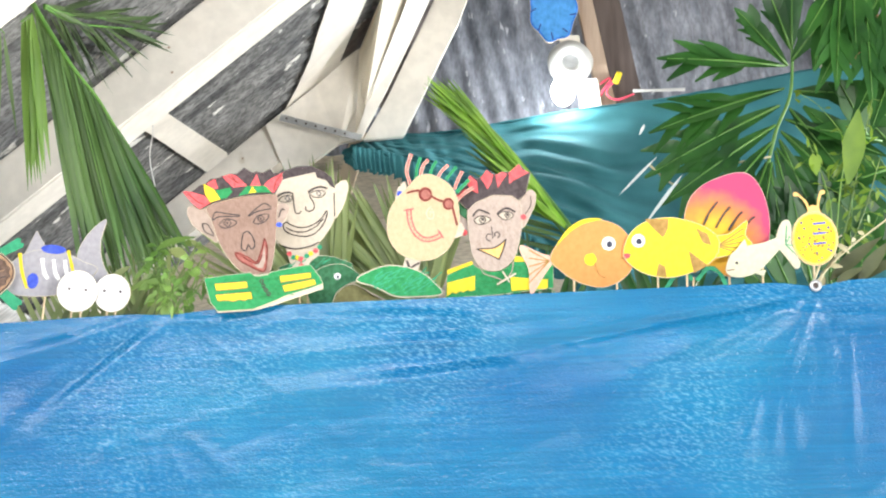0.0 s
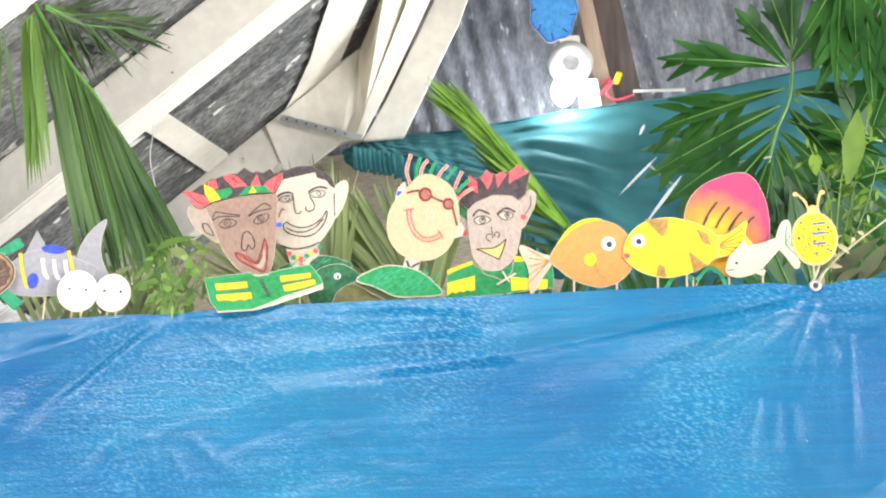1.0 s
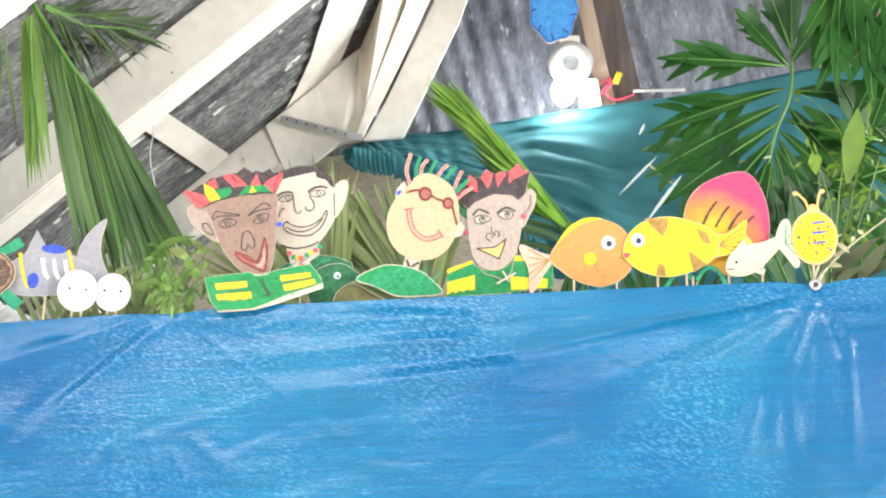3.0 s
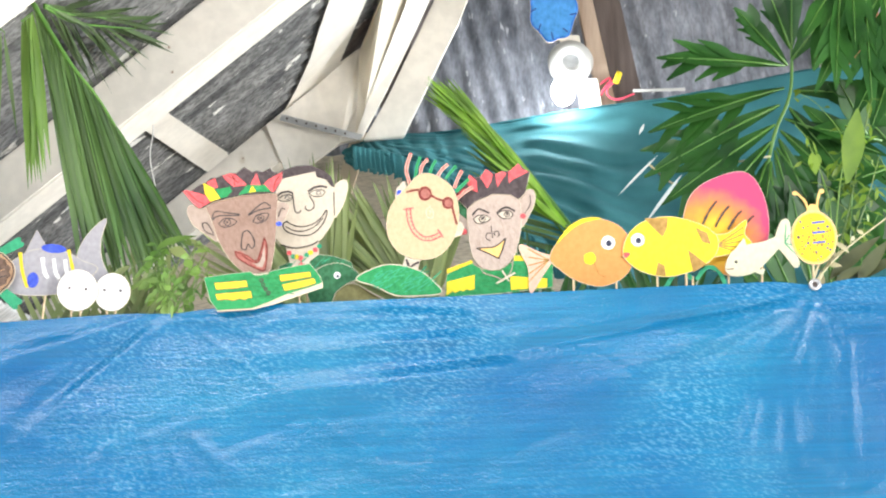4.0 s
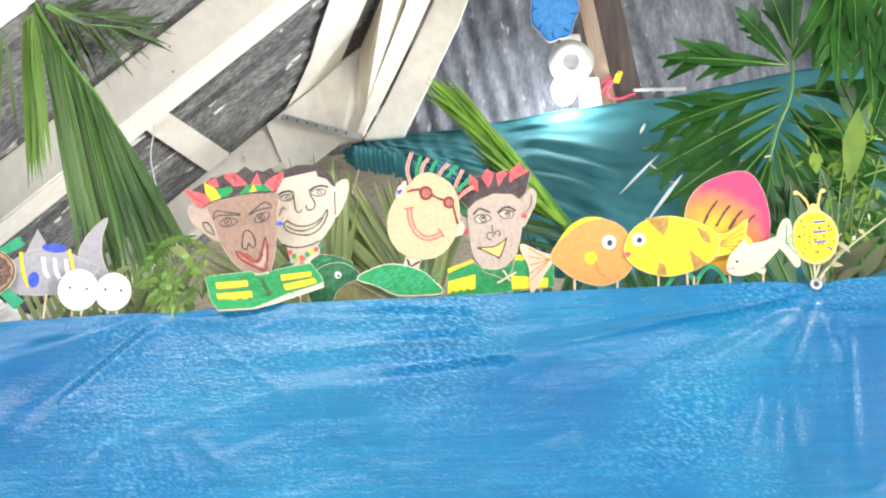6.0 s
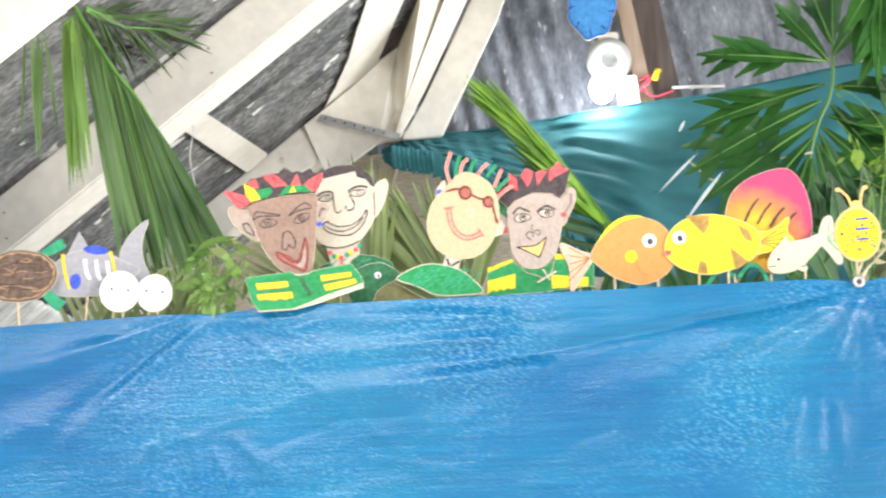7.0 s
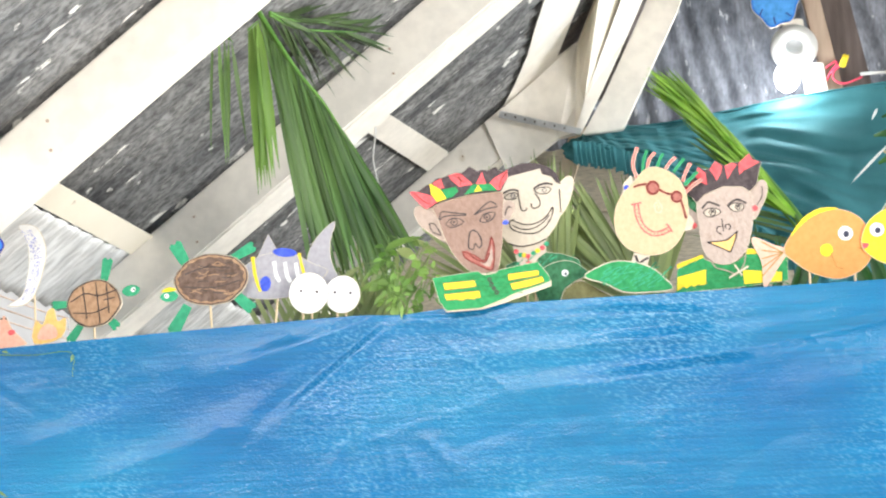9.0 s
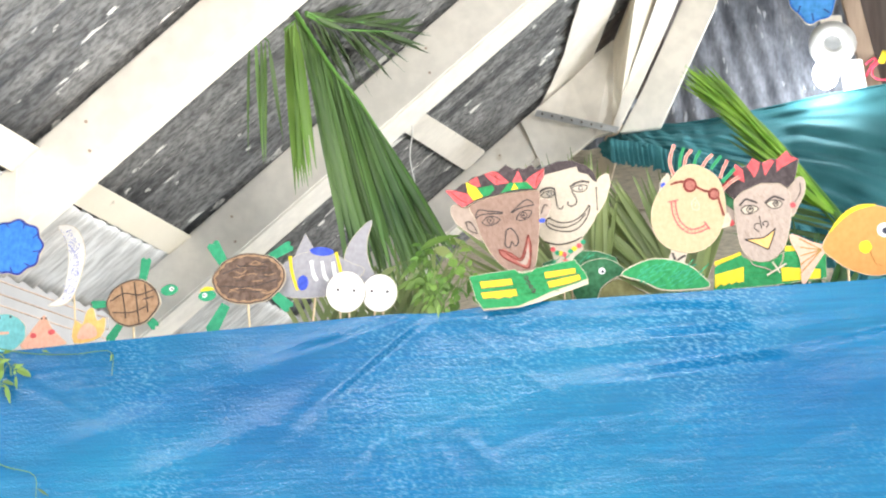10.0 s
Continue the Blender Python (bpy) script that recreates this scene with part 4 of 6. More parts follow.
def spiky_figure():
    c = Cutout((310, 380), 0.000372)
    c.card(loop([(436, 235), (470, 180), (505, 163), (527, 190), (520, 250), (490, 310), (455, 370), (425, 335)]), C_DUSK, 0.0, 2)
    c.card(loop([(170, 330), (120, 292), (82, 262), (66, 290), (78, 340), (130, 372), (175, 412)], 3), C_DUSK, 0.0, 2)
    c.add([(70, 252), (110, 210), (170, 262), (165, 330), (110, 285)], C_DARKGREEN, 0.004)
    jacket = [(40, 625), (100, 582), (170, 552), (190, 575), (240, 600), (300, 605), (360, 590), (400, 560), (410, 528), (611, 537), (609, 705), (320, 732), (30, 742)]
    c.card(jacket, C_GREEN, 0.0, 2.5)
    hatch(c, (310, 660, 300, 95), (50, 570, 600, 730), 80, C_HATCHGREEN, 0.0031, 10, 60, 7, 0.2)
    c.card(loop([(160, 260), (160, 360), (172, 480), (192, 542), (240, 594), (300, 606), (352, 588), (402, 538), (432, 450), (450, 330), (440, 230), (400, 190), (300, 180), (200, 220)]), C_DUSK, 0.005, 2)
    c.card([(160, 268), (200, 228), (300, 188), (400, 196), (436, 224), (474, 188), (502, 70), (480, 62), (440, 20), (412, 55), (385, 64), (350, 62), (330, 76), (300, 72), (265, 48), (232, 88), (205, 95), (172, 74), (155, 130), (110, 168), (70, 218), (110, 216)], C_BLACK, 0.0082, 1.5)
    for p in ([(173, 76), (212, 112), (217, 178), (182, 160), (156, 124)], [(233, 95), (265, 50), (302, 80), (290, 120), (268, 158), (250, 120)], [(313, 80), (350, 64), (378, 76), (350, 112), (325, 152)], [(385, 70), (440, 22), (460, 55), (497, 70), (455, 90), (410, 112), (388, 132)], [(70, 218), (110, 172), (152, 146), (122, 190), (86, 218)]):
        c.add(p, C_RED, 0.0115)
    hatch(c, (305, 400, 135, 200), (175, 215, 435, 590), 110, C_HATCHPALE, 0.0081, 6, 40, 4, 1.1)
    c.add(loop([(192, 325), (215, 306), (255, 306), (280, 325), (250, 345), (210, 347)], 3), C_FAIR, 0.0084)
    c.add(loop([(322, 301), (350, 284), (390, 289), (402, 305), (385, 324), (350, 324)], 3), C_FAIR, 0.0084)
    strokes(c, INK, 0.0094, 4, [(190, 325), (215, 305), (255, 305), (282, 325), (250, 346), (210, 348), (190, 325)], [(320, 300), (350, 283), (390, 288), (404, 305), (385, 326), (350, 326), (322, 302)], [(218, 325), (237, 306), (256, 325), (237, 344), (218, 325)], [(356, 303), (372, 287), (388, 303), (372, 319), (356, 303)])
    rounds(c, INK, 0.0095, (239, 322, 9), (374, 301, 8))
    strokes(c, INK, 0.0086, 8, [(184, 302), (215, 270), (240, 275), (278, 293)], [(316, 296), (345, 272), (375, 265), (417, 287)])
    strokes(c, INK, 0.0086, 4, [(285, 362), (288, 395), (292, 432)], [(283, 405), (262, 405), (257, 430), (280, 446)], [(306, 418), (300, 402), (318, 394), (329, 410), (318, 426)], [(500, 200), (500, 250), (470, 300)])
    mouth = [(203, 485), (300, 480), (340, 455), (363, 434), (346, 490), (322, 545), (260, 512)]
    c.add(mouth, C_AMBER, 0.0084)
    strokes(c, INK, 0.0094, 5, [mouth[0], (250, 484), mouth[1], mouth[2], mouth[3]], [mouth[3], mouth[4], mouth[5]], [mouth[5], mouth[6], mouth[0]])
    rounds(c, C_RED, 0.0086, (459, 316, 15), (138, 392, 17))
    for p in ([(40, 592), (175, 546), (182, 562), (42, 617)], [(408, 529), (610, 539), (610, 563), (404, 557)]):
        c.add(p, C_YELLOW, 0.0037)
        a, b, e, d = p
        for k in range(1, 12):
            t = k / 12
            c.add(line([(a[0] + (b[0] - a[0]) * t, a[1] + (b[1] - a[1]) * t), (d[0] + (e[0] - d[0]) * t, d[1] + (e[1] - d[1]) * t)], 2, 2), C_STRAW, 0.0046, 0.0003)
    c.add([(40, 662), (190, 628), (188, 706), (160, 712), (150, 704), (125, 718), (112, 708), (85, 724), (70, 714), (36, 736)], C_YELLOW, 0.0037)
    c.add([(380, 640), (580, 660), (578, 708), (385, 716)], C_YELLOW, 0.0037)
    c.add(ring(500, 688, 11, 13, 10, rough=0.3), C_GREEN, 0.0047)
    strokes(c, C_HATCHPALE, 0.0095, 4, [(215, 570), (240, 620), (300, 642), (340, 662)], [(400, 560), (390, 610), (372, 640)])
    c.add(line([(308, 682), (410, 625)], 12, 3), CARD, 0.0098)
    c.add(line([(340, 612), (376, 672)], 11, 3), CARD, 0.0106)
    for u in (250, 290, 330):
        c.skewer(u, 690, 900)
    ob = stand(c.done("card_figure"), (0.107, 2.985, 1.906), 1.0, -4, -1)
    return tagged(ob, "dusky card puppet with spiky red hair and green jacket", "puppet", group="card puppets")


crowned_figure()
dark_haired_figure()
sunglasses_figure()
spiky_figure()


def fish(name, label, place, build, tilt=2.0, turn=0.0, size=1.0):
    root = thing(name, label, "puppet", group="card animals")
    build(root)
    stand(root, place, tilt, turn)
    root.scale = (size, size, size)
    return root


def piece(parent, centre, name, shapes, label="", blank=False):
    """One part of a figure: each shape is an outline, a colour and how far it stands proud."""
    for pts, mat, lift in shapes:
        c = Cutout(centre)
        if blank:
            c.card(pts, mat, lift, 0.9)
        else:
            c.add(pts, mat, lift)
        ob = c.done(name, parent, label)
    return ob


def skewers(parent, centre, us, v0, v1=600):
    for u in us:
        c = Cutout(centre)
        c.skewer(u, v0, v1)
        c.done("stick", parent, "thin pale wooden stick")


def goggle(parent, centre, u, v, r):
    eye = piece(parent, centre, "eye", [(ring(u, v, r, r, 20, rough=0), C_WHITE, 0.0034)], "white goggle eye")
    piece(eye, centre, "pupil", [(ring(u + 1, v + 1.5, r * 0.42, r * 0.46, 14, rough=0.15), C_NAVYBLACK, 0.0044)])


def orange_fish(root):
    o = (1045, 450)
    piece(root, o, "body", [(loop([(968, 462), (985, 430), (1012, 402), (1050, 391), (1090, 402), (1114, 432), (1118, 462), (1100, 494), (1060, 512), (1015, 502), (985, 482)]), C_ORANGE, 0.0)], blank=True)
    piece(root, o, "tail", [(loop([(974, 462), (950, 452), (918, 438), (916, 450), (930, 480), (932, 520), (938, 522), (956, 492)], 3), C_CORAL, -0.0035)], "orange fan-shaped tail with brown rays", True)
    piece(root, o, "tail_ray", [(line([(966, 466), (930, 446 + 15 * k)], 2.2, 3), C_STRAW, 0.0002) for k in range(5)])
    piece(root, o, "top_fin", [(loop([(978, 440), (1000, 408), (1030, 390), (1062, 390), (1030, 398), (1004, 414)], 3), C_YELLOW, 0.0034)], "yellow fin edge")
    piece(root, o, "side_fin", [(loop([(1030, 456), (1044, 452), (1050, 464), (1042, 474), (1030, 470)], 3), C_YELLOW, 0.0034)], "small yellow fin")
    piece(root, o, "crease", [(line([(1046, 468), (1054, 490), (1066, 496)], 2, 3), C_STRAW, 0.0034), (line([(1092, 460), (1114, 462)], 2, 3), C_STRAW, 0.0034)])
    goggle(root, o, 1072, 434, 12.5)
    skewers(root, o, (1010, 1086), 490)


def yellow_fish(root):
    o = (1188, 445)
    piece(root, o, "body", [(loop([(1104, 448), (1116, 416), (1146, 394), (1190, 388), (1236, 400), (1262, 416), (1272, 434), (1262, 462), (1228, 484), (1180, 495), (1138, 486), (1112, 468)]), C_YELLOW, 0.0)], blank=True)
    piece(root, o, "tail", [(loop([(1256, 424), (1290, 418), (1322, 394), (1318, 420), (1330, 436), (1318, 448), (1322, 462), (1290, 456), (1258, 458)], 3), C_YELLOW, -0.0035)], "yellow tail with olive rays", True)
    piece(root, o, "tail_ray", [(line([(1268, 440), (1316, 408 + 12 * k)], 2.4, 3), C_STRAW, 0.0002) for k in range(5)])
    for pts in ([(1142, 390), (1184, 390), (1182, 408), (1174, 424), (1160, 410)], [(1232, 408), (1252, 418), (1258, 438), (1244, 434)], [(1218, 448), (1250, 474), (1226, 488)], [(1160, 492), (1165, 470), (1176, 476), (1178, 494)]):
        piece(root, o, "stripe", [(pts, C_STRAW, 0.0034)], "brown painted wedge")
    piece(root, o, "lips", [(loop([(1105, 452), (1116, 453), (1112, 460), (1107, 461)], 3), C_RED, 0.0034)], "red mouth")
    goggle(root, o, 1130, 429, 12)
    skewers(root, o, (1163, 1214), 480)


def white_fish(root):
    o = (1340, 455)
    piece(root, o, "body", [(loop([(1286, 478), (1296, 452), (1320, 438), (1352, 430), (1378, 420), (1384, 432), (1366, 456), (1340, 482), (1312, 492), (1292, 490)]), C_PALE, 0.0)], blank=True)
    piece(root, o, "tail", [(loop([(1376, 428), (1384, 394), (1396, 386), (1402, 400), (1402, 430), (1418, 462), (1410, 472), (1394, 452)], 3), C_PALE, -0.003)], "pale cream tail with faint rays", True)
    piece(root, o, "tail_ray", [(line([(1392, 430), (1394 + 6 * k, 396 + 18 * k)], 1.8, 3), C_FLIP, 0.0006) for k in range(4)])
    piece(root, o, "fin", [([(1330, 482), (1356, 478), (1352, 490)], C_PALE, 0.0034), ([(1300, 448), (1318, 424), (1324, 440)], C_PALE, 0.0034)])
    piece(root, o, "eye", [(ring(1304, 468, 2.6, 2.6, 10), C_BLACK, 0.0034)])
    piece(root, o, "mouth", [(line([(1287, 482), (1300, 480)], 1.8, 3), C_LENS, 0.0034)])
    skewers(root, o, (1352,), 470)


def bug(root):
    o = (1443, 425)
    piece(root, o, "body", [(ring(1443, 428, 40, 48, 30), C_AMBER, 0.0)], blank=True)
    piece(root, o, "face_disc", [(ring(1443, 428, 36, 44, 30), C_YELLOW, 0.0034)], "yellow dotted disc")
    rnd = random.Random(8)
    spots = []
    for k in range(60):
        q, r = rnd.uniform(0, 6.28), math.sqrt(rnd.random())
        w = rnd.uniform(1.2, 2.4)
        spots.append((ring(1443 + 33 * r * math.cos(q), 428 + 41 * r * math.sin(q), w, w, 7), C_STRAW if k % 4 else C_NAVY, 0.0044))
    piece(root, o, "dot", spots, "small drawn dot")
    piece(root, o, "dash", [(line([(1440, 402 + 18 * k), (1462, 400 + 18 * k)], 4, 3), C_BLUE, 0.0046) for k in range(3)])
    piece(root, o, "crest", [(loop([(1432, 384), (1438, 368), (1450, 370), (1454, 384)], 3), C_AMBER, 0.001)])
    for s, e in ((((1436, 380), (1430, 362), (1418, 348)), (1413, 347)), (((1450, 380), (1452, 362), (1456, 346)), (1460, 344))):
        piece(root, o, "feeler", [(line(s, 5, 4), C_AMBER, 0.0), (ring(e[0], e[1], 5, 4, 10), C_AMBER, 0.0)], "orange feeler with a knob")
    skewers(root, o, (1440,), 460)


def shell_paint():
    """Pink paint blended by hand into amber and yellow towards one side."""
    m = surface("blended_shell_paint", (0.7, 0.1, 0.2), (0.8, 0.12, 0.3), 0.75, 60, 0.2, fine=400)
    n, link = m.node_tree.nodes, m.node_tree.links
    co = n.new("ShaderNodeTexCoord")
    dist = n.new("ShaderNodeVectorMath")
    dist.operation = "DISTANCE"
    dist.inputs[1].default_value = (-0.035, 0, -0.03)
    ns = n.new("ShaderNodeTexNoise")
    ns.inputs["Scale"].default_value = 40
    link.new(co.outputs["Object"], ns.inputs["Vector"])
    link.new(co.outputs["Object"], dist.inputs[0])
    ad = n.new("ShaderNodeMath")
    ad.operation = "MULTIPLY_ADD"
    ad.inputs[1].default_value = 0.035
    link.new(ns.outputs["Fac"], ad.inputs[0])
    link.new(dist.outputs["Value"], ad.inputs[2])
    sc = n.new("ShaderNodeMath")
    sc.operation = "MULTIPLY"
    sc.inputs[1].default_value = 6.2
    link.new(ad.outputs[0], sc.inputs[0])
    r = n.new("ShaderNodeValToRGB")
    e = r.color_ramp.elements
    e[0].position, e[0].color = 0.36, (0.78, 0.46, 0.03, 1)
    e[1].position, e[1].color = 0.84, (0.52, 0.05, 0.14, 1)
    k = e.new(0.58)
    k.color = (0.66, 0.24, 0.05, 1)
    link.new(sc.outputs[0], r.inputs["Fac"])
    link.new(r.outputs["Color"], n["Principled BSDF"].inputs["Base Color"])
    return m


def shell(root):
    o = (1290, 410)
    piece(root, o, "body", [(loop([(1212, 400), (1226, 352), (1264, 322), (1322, 308), (1352, 340), (1364, 396), (1356, 450), (1326, 488), (1290, 496), (1250, 478), (1222, 444)]), shell_paint(), 0.0)], blank=True)
    piece(root, o, "stroke", [(line([(1246 + 22 * k, 404 + 5 * k), (1258 + 24 * k, 380 + 5 * k), (1272 + 22 * k, 362 + 9 * k)], 4.5, 4), INK, 0.0054) for k in range(4)], "dark painted stroke")
    skewers(root, o, (1290,), 470)


def shark(root):
    o = (100, 465)
    piece(root, o, "body", [(loop([(8, 500), (24, 466), (60, 440), (110, 436), (150, 452), (176, 462), (160, 484), (120, 512), (60, 522), (20, 516)]), C_GREY, 0.0)], blank=True)
    piece(root, o, "tail", [(loop([(148, 470), (138, 440), (152, 402), (182, 370), (176, 408), (182, 446), (200, 474), (228, 494), (190, 502), (160, 494)], 3), C_GREY, -0.003)], "curved grey tail fin", True)
    piece(root, o, "back_fin", [([(44, 452), (62, 402), (88, 440)], C_GREY, -0.003)], "pointed grey fin", True)
    for k in range(3):
        piece(root, o, "white_mark", [(line([(78 + 20 * k, 452), (84 + 20 * k, 476), (92 + 20 * k, 488)], 8, 4), C_WHITE, 0.0034)], "white paint stroke")
    piece(root, o, "blue_mark", [(ring(96, 434, 22, 8), C_BLUE, 0.0034), (ring(66, 494, 10, 14), C_BLUE, 0.0034)], "blue crayon patch")
    piece(root, o, "yellow_mark", [(line([(38, 446), (46, 480), (58, 508)], 8, 4), C_YELLOW, 0.0034), (line([(122, 434), (134, 470)], 7, 4), C_YELLOW, 0.0034)], "yellow paint stroke")
    skewers(root, o, (90,), 500)


def egg(cu, r):
    def build(root):
        o = (cu, 520)
        piece(root, o, "disc", [(ring(cu, 520, r, r * 1.04, 30), C_WHITE, 0.0)], blank=True)
        piece(root, o, "dot", [(ring(cu + d, 516 + 2 * (d > 0), 2.6, 2.6, 9), C_BLACK, 0.0034) for d in (-14, 15)])
        skewers(root, o, (cu - 10, cu + 6), 540)
    return build


def turtle(o, ru, rv, shell_mat, face, flippers, lines, cap=False):
    def build(root):
        for (u0, v0), (u1, v1), w in flippers:
            d = Vector((u1 - u0, v1 - v0)).normalized()
            a = Vector((-d.y, d.x)) * w
            pts = [(u0 - a.x * 0.7, v0 - a.y * 0.7), (u1 - a.x, v1 - a.y), (u1 - a.x * 0.5 + d.x * 4, v1 - a.y * 0.5 + d.y * 4), (u1, v1), (u1 + a.x * 0.5 + d.x * 4, v1 + a.y * 0.5 + d.y * 4), (u1 + a.x, v1 + a.y), (u0 + a.x * 0.7, v0 + a.y * 0.7)]
            piece(root, o, "flipper", [(pts, C_FLIP, -0.003)], "green paper flipper")
        s = 1 if face[0] > o[0] else -1
        head = piece(root, o, "head", [(ring(face[0], face[1], 15, 9, 20), C_FLIP, -0.003)], "green paper head")
        piece(head, o, "eye", [(ring(face[0] + 4 * s, face[1] - 1, 4, 4, 10), C_WHITE, -0.0022), (ring(face[0] + 5 * s, face[1] - 1, 1.6, 1.6, 8), C_BLACK, -0.0014)])
        if cap:
            piece(head, o, "cap", [(loop([(face[0] - 12, face[1] - 8), (face[0], face[1] - 15), (face[0] + 14, face[1] - 9)], 4), C_YELLOW, -0.0024)], "yellow paper cap")
        rim = ring(o[0], o[1], ru, rv, 32, rough=0.05)
        body = piece(root, o, "shell", [(rim, C_SHELLTWO, 0.0)], "crayoned oval shell", True)
        if shell_mat is C_SHELL:
            inner = []
            for k, (u, v) in enumerate(ring(o[0], o[1], ru * 0.92, rv * 0.9, 36, rough=0.05)):
                f = 1.0 if k % 2 else 0.93
                inner.append((o[0] + (u - o[0]) * f, o[1] + (v - o[1]) * f))
            piece(body, o, "shell_centre", [(inner, C_SHELL, 0.0034)], "dark brown scribbled centre")
            rnd = random.Random(3)
            for k in range(26):
                u, v = o[0] + rnd.uniform(-0.62, 0.5) * ru, o[1] + rnd.uniform(-0.62, 0.62) * rv
                piece(body, o, "scribble", [(line([(u, v), (u + 9, v + rnd.uniform(-5, 5)), (u + 18, v + rnd.uniform(-3, 3))], 1.6, 3), C_SHELLTWO if k % 3 else INK, 0.0043)])
        piece(body, o, "outline", [(line([(o[0] + (u - o[0]) * 0.97, o[1] + (v - o[1]) * 0.97) for u, v in rim + rim[:1]], 2.4, 2), INK, 0.0036)])
        piece(body, o, "shell_line", [(line(l, 2, 4), INK, 0.0045) for l in lines])
        skewers(root, o, (o[0] - 4,), o[1] + rv * 0.6, o[1] + 130)
    return build


def green_bird(root):
    o = (590, 505)
    piece(root, o, "head", [(loop([(538, 540), (530, 508), (548, 478), (585, 468), (612, 480), (622, 494), (600, 504), (580, 520), (570, 540)]), C_DARKGREEN, 0.0)], "dark green crayoned head", True)
    piece(root, o, "body", [(loop([(562, 540), (584, 516), (610, 504), (640, 520), (664, 540)], 3), C_OLIVE, -0.003)], "olive brown body")
    goggle(root, o, 582, 490, 6)
    skewers(root, o, (552, 560), 520)


fish("fish_puppet", "orange card fish with fan tail and goggle eye", (0.299, 2.976, 1.852), orange_fish, 2, 3)
fish("fish_puppet", "bright yellow card fish with brown stripes", (0.454, 2.968, 1.851), yellow_fish, 2, -3)
fish("fish_puppet", "small pale cream card fish with rayed tail", (0.621, 2.961, 1.829), white_fish, 4, 4)
fish("bug_puppet", "round yellow dotted card bug with orange feelers", (0.742, 2.972, 1.867), bug, 2, -4)
fish("shell_puppet", "pink and yellow painted card shell", (0.573, 2.988, 1.893), shell, 2, 0)
fish("shark_puppet", "grey card shark with white and blue strokes", (-0.788, 3.000, 1.866), shark, 6, 6)
fish("round_puppet", "white round card face with two dots", (-0.731, 2.962, 1.808), egg(138, 35), 2, 3)
fish("round_puppet", "smaller white round card face on sticks", (-0.663, 2.970, 1.803), egg(200, 32), 2, -4)
fish("bird_puppet", "dark green crayoned card bird with olive body", (-0.206, 2.979, 1.805), green_bird, 2, 0)
fish("turtle_puppet", "dark brown card turtle with green flippers", (-0.936, 2.966, 1.848),
     turtle((437, 492), 60, 42, C_SHELL, (366, 512), [((400, 468), (380, 428), 11), ((470, 462), (508, 444), 9), ((470, 515), (500, 545), 10), ((396, 530), (370, 570), 11)], [[(395, 480), (430, 472), (470, 476)], [(392, 500), (440, 506), (485, 498)]], True), -3, 3, 1.12)
fish("turtle_puppet", "light brown card turtle with green flippers", (-1.184, 2.966, 1.812),
     turtle((239, 537), 45, 37, C_SHELLTWO, (300, 524), [((255, 505), (264, 470), 9), ((200, 532), (168, 530), 7), ((215, 565), (193, 590), 8), ((258, 560), (272, 578), 8)], [[(200, 530), (225, 520), (250, 526), (280, 520)], [(204, 548), (236, 552), (262, 546)], [(222, 508), (226, 560)], [(244, 504), (248, 570)], [(262, 510), (264, 556)], [(275, 532), (256, 534)]]), -4, -4, 1.16)


def cloud(parent, o, ru, rv, bumps, edge=None, paint=None):
    pts = [(o[0] + ru * math.cos(q) * (1 + 0.05 * math.cos(bumps * q)), o[1] + rv * math.sin(q) * (1 + 0.05 * math.cos(bumps * q))) for q in (2 * math.pi * i / 60 for i in range(60))]
    piece(parent, o, "body", [(pts, edge or C_NAVY, 0.0)], blank=True)
    piece(parent, o, "paint", [(grown(pts, -3.5), paint or C_SKY, 0.0034)], "brushed bright blue paint")
    piece(parent, o, "scribble", [(line([(o[0] + ru * 0.98 * math.cos(q), o[1] + rv * 0.95 * math.sin(q)), (o[0] + ru * 0.72 * math.cos(q + 0.1), o[1] + rv * 0.74 * math.sin(q + 0.1))], 2.4, 3), C_NAVY, 0.0045) for q in (0.2 + 0.7 * k for k in range(9))])


def crescent(root):
    o = (128, 470)
    piece(root, o, "body", [(loop([(104, 396), (134, 400), (150, 424), (154, 456), (142, 500), (124, 536), (104, 546), (78, 544), (104, 530), (116, 500), (122, 462), (118, 424)], 4), C_WHITE, 0.0)], blank=True)
    rnd = random.Random(3)
    marks = []
    for k in range(150):
        v = rnd.uniform(404, 538)
        u = 136 - 0.0052 * (v - 455) ** 2 * (0.75 if v > 455 else 1.3) + rnd.uniform(-11, 11)
        q = rnd.uniform(0, 3.1)
        marks.append((line([(u, v), (u + 2.6 * math.cos(q), v + 2.6 * math.sin(q))], 0.9, 2), C_BLUE, 0.0034))
    piece(root, o, "pen_dash", marks, "short blue pen dash")
    skewers(root, o, (128,), 500, 640)


def sea_creature(root):
    o = (20, 592)
    piece(root, o, "body", [(ring(18, 594, 42, 36, 30, rough=0.08), C_TEAL, 0.0)], blank=True)
    piece(root, o, "mouth", [(line([(-10, 592), (28, 594)], 6, 3), C_CORAL, 0.0034)])
    piece(root, o, "dot", [(ring(10 + 22 * k, 564, 2.5, 2.5, 8), C_BLACK, 0.0034) for k in range(2)])
    skewers(root, o, (20,), 610, 690)


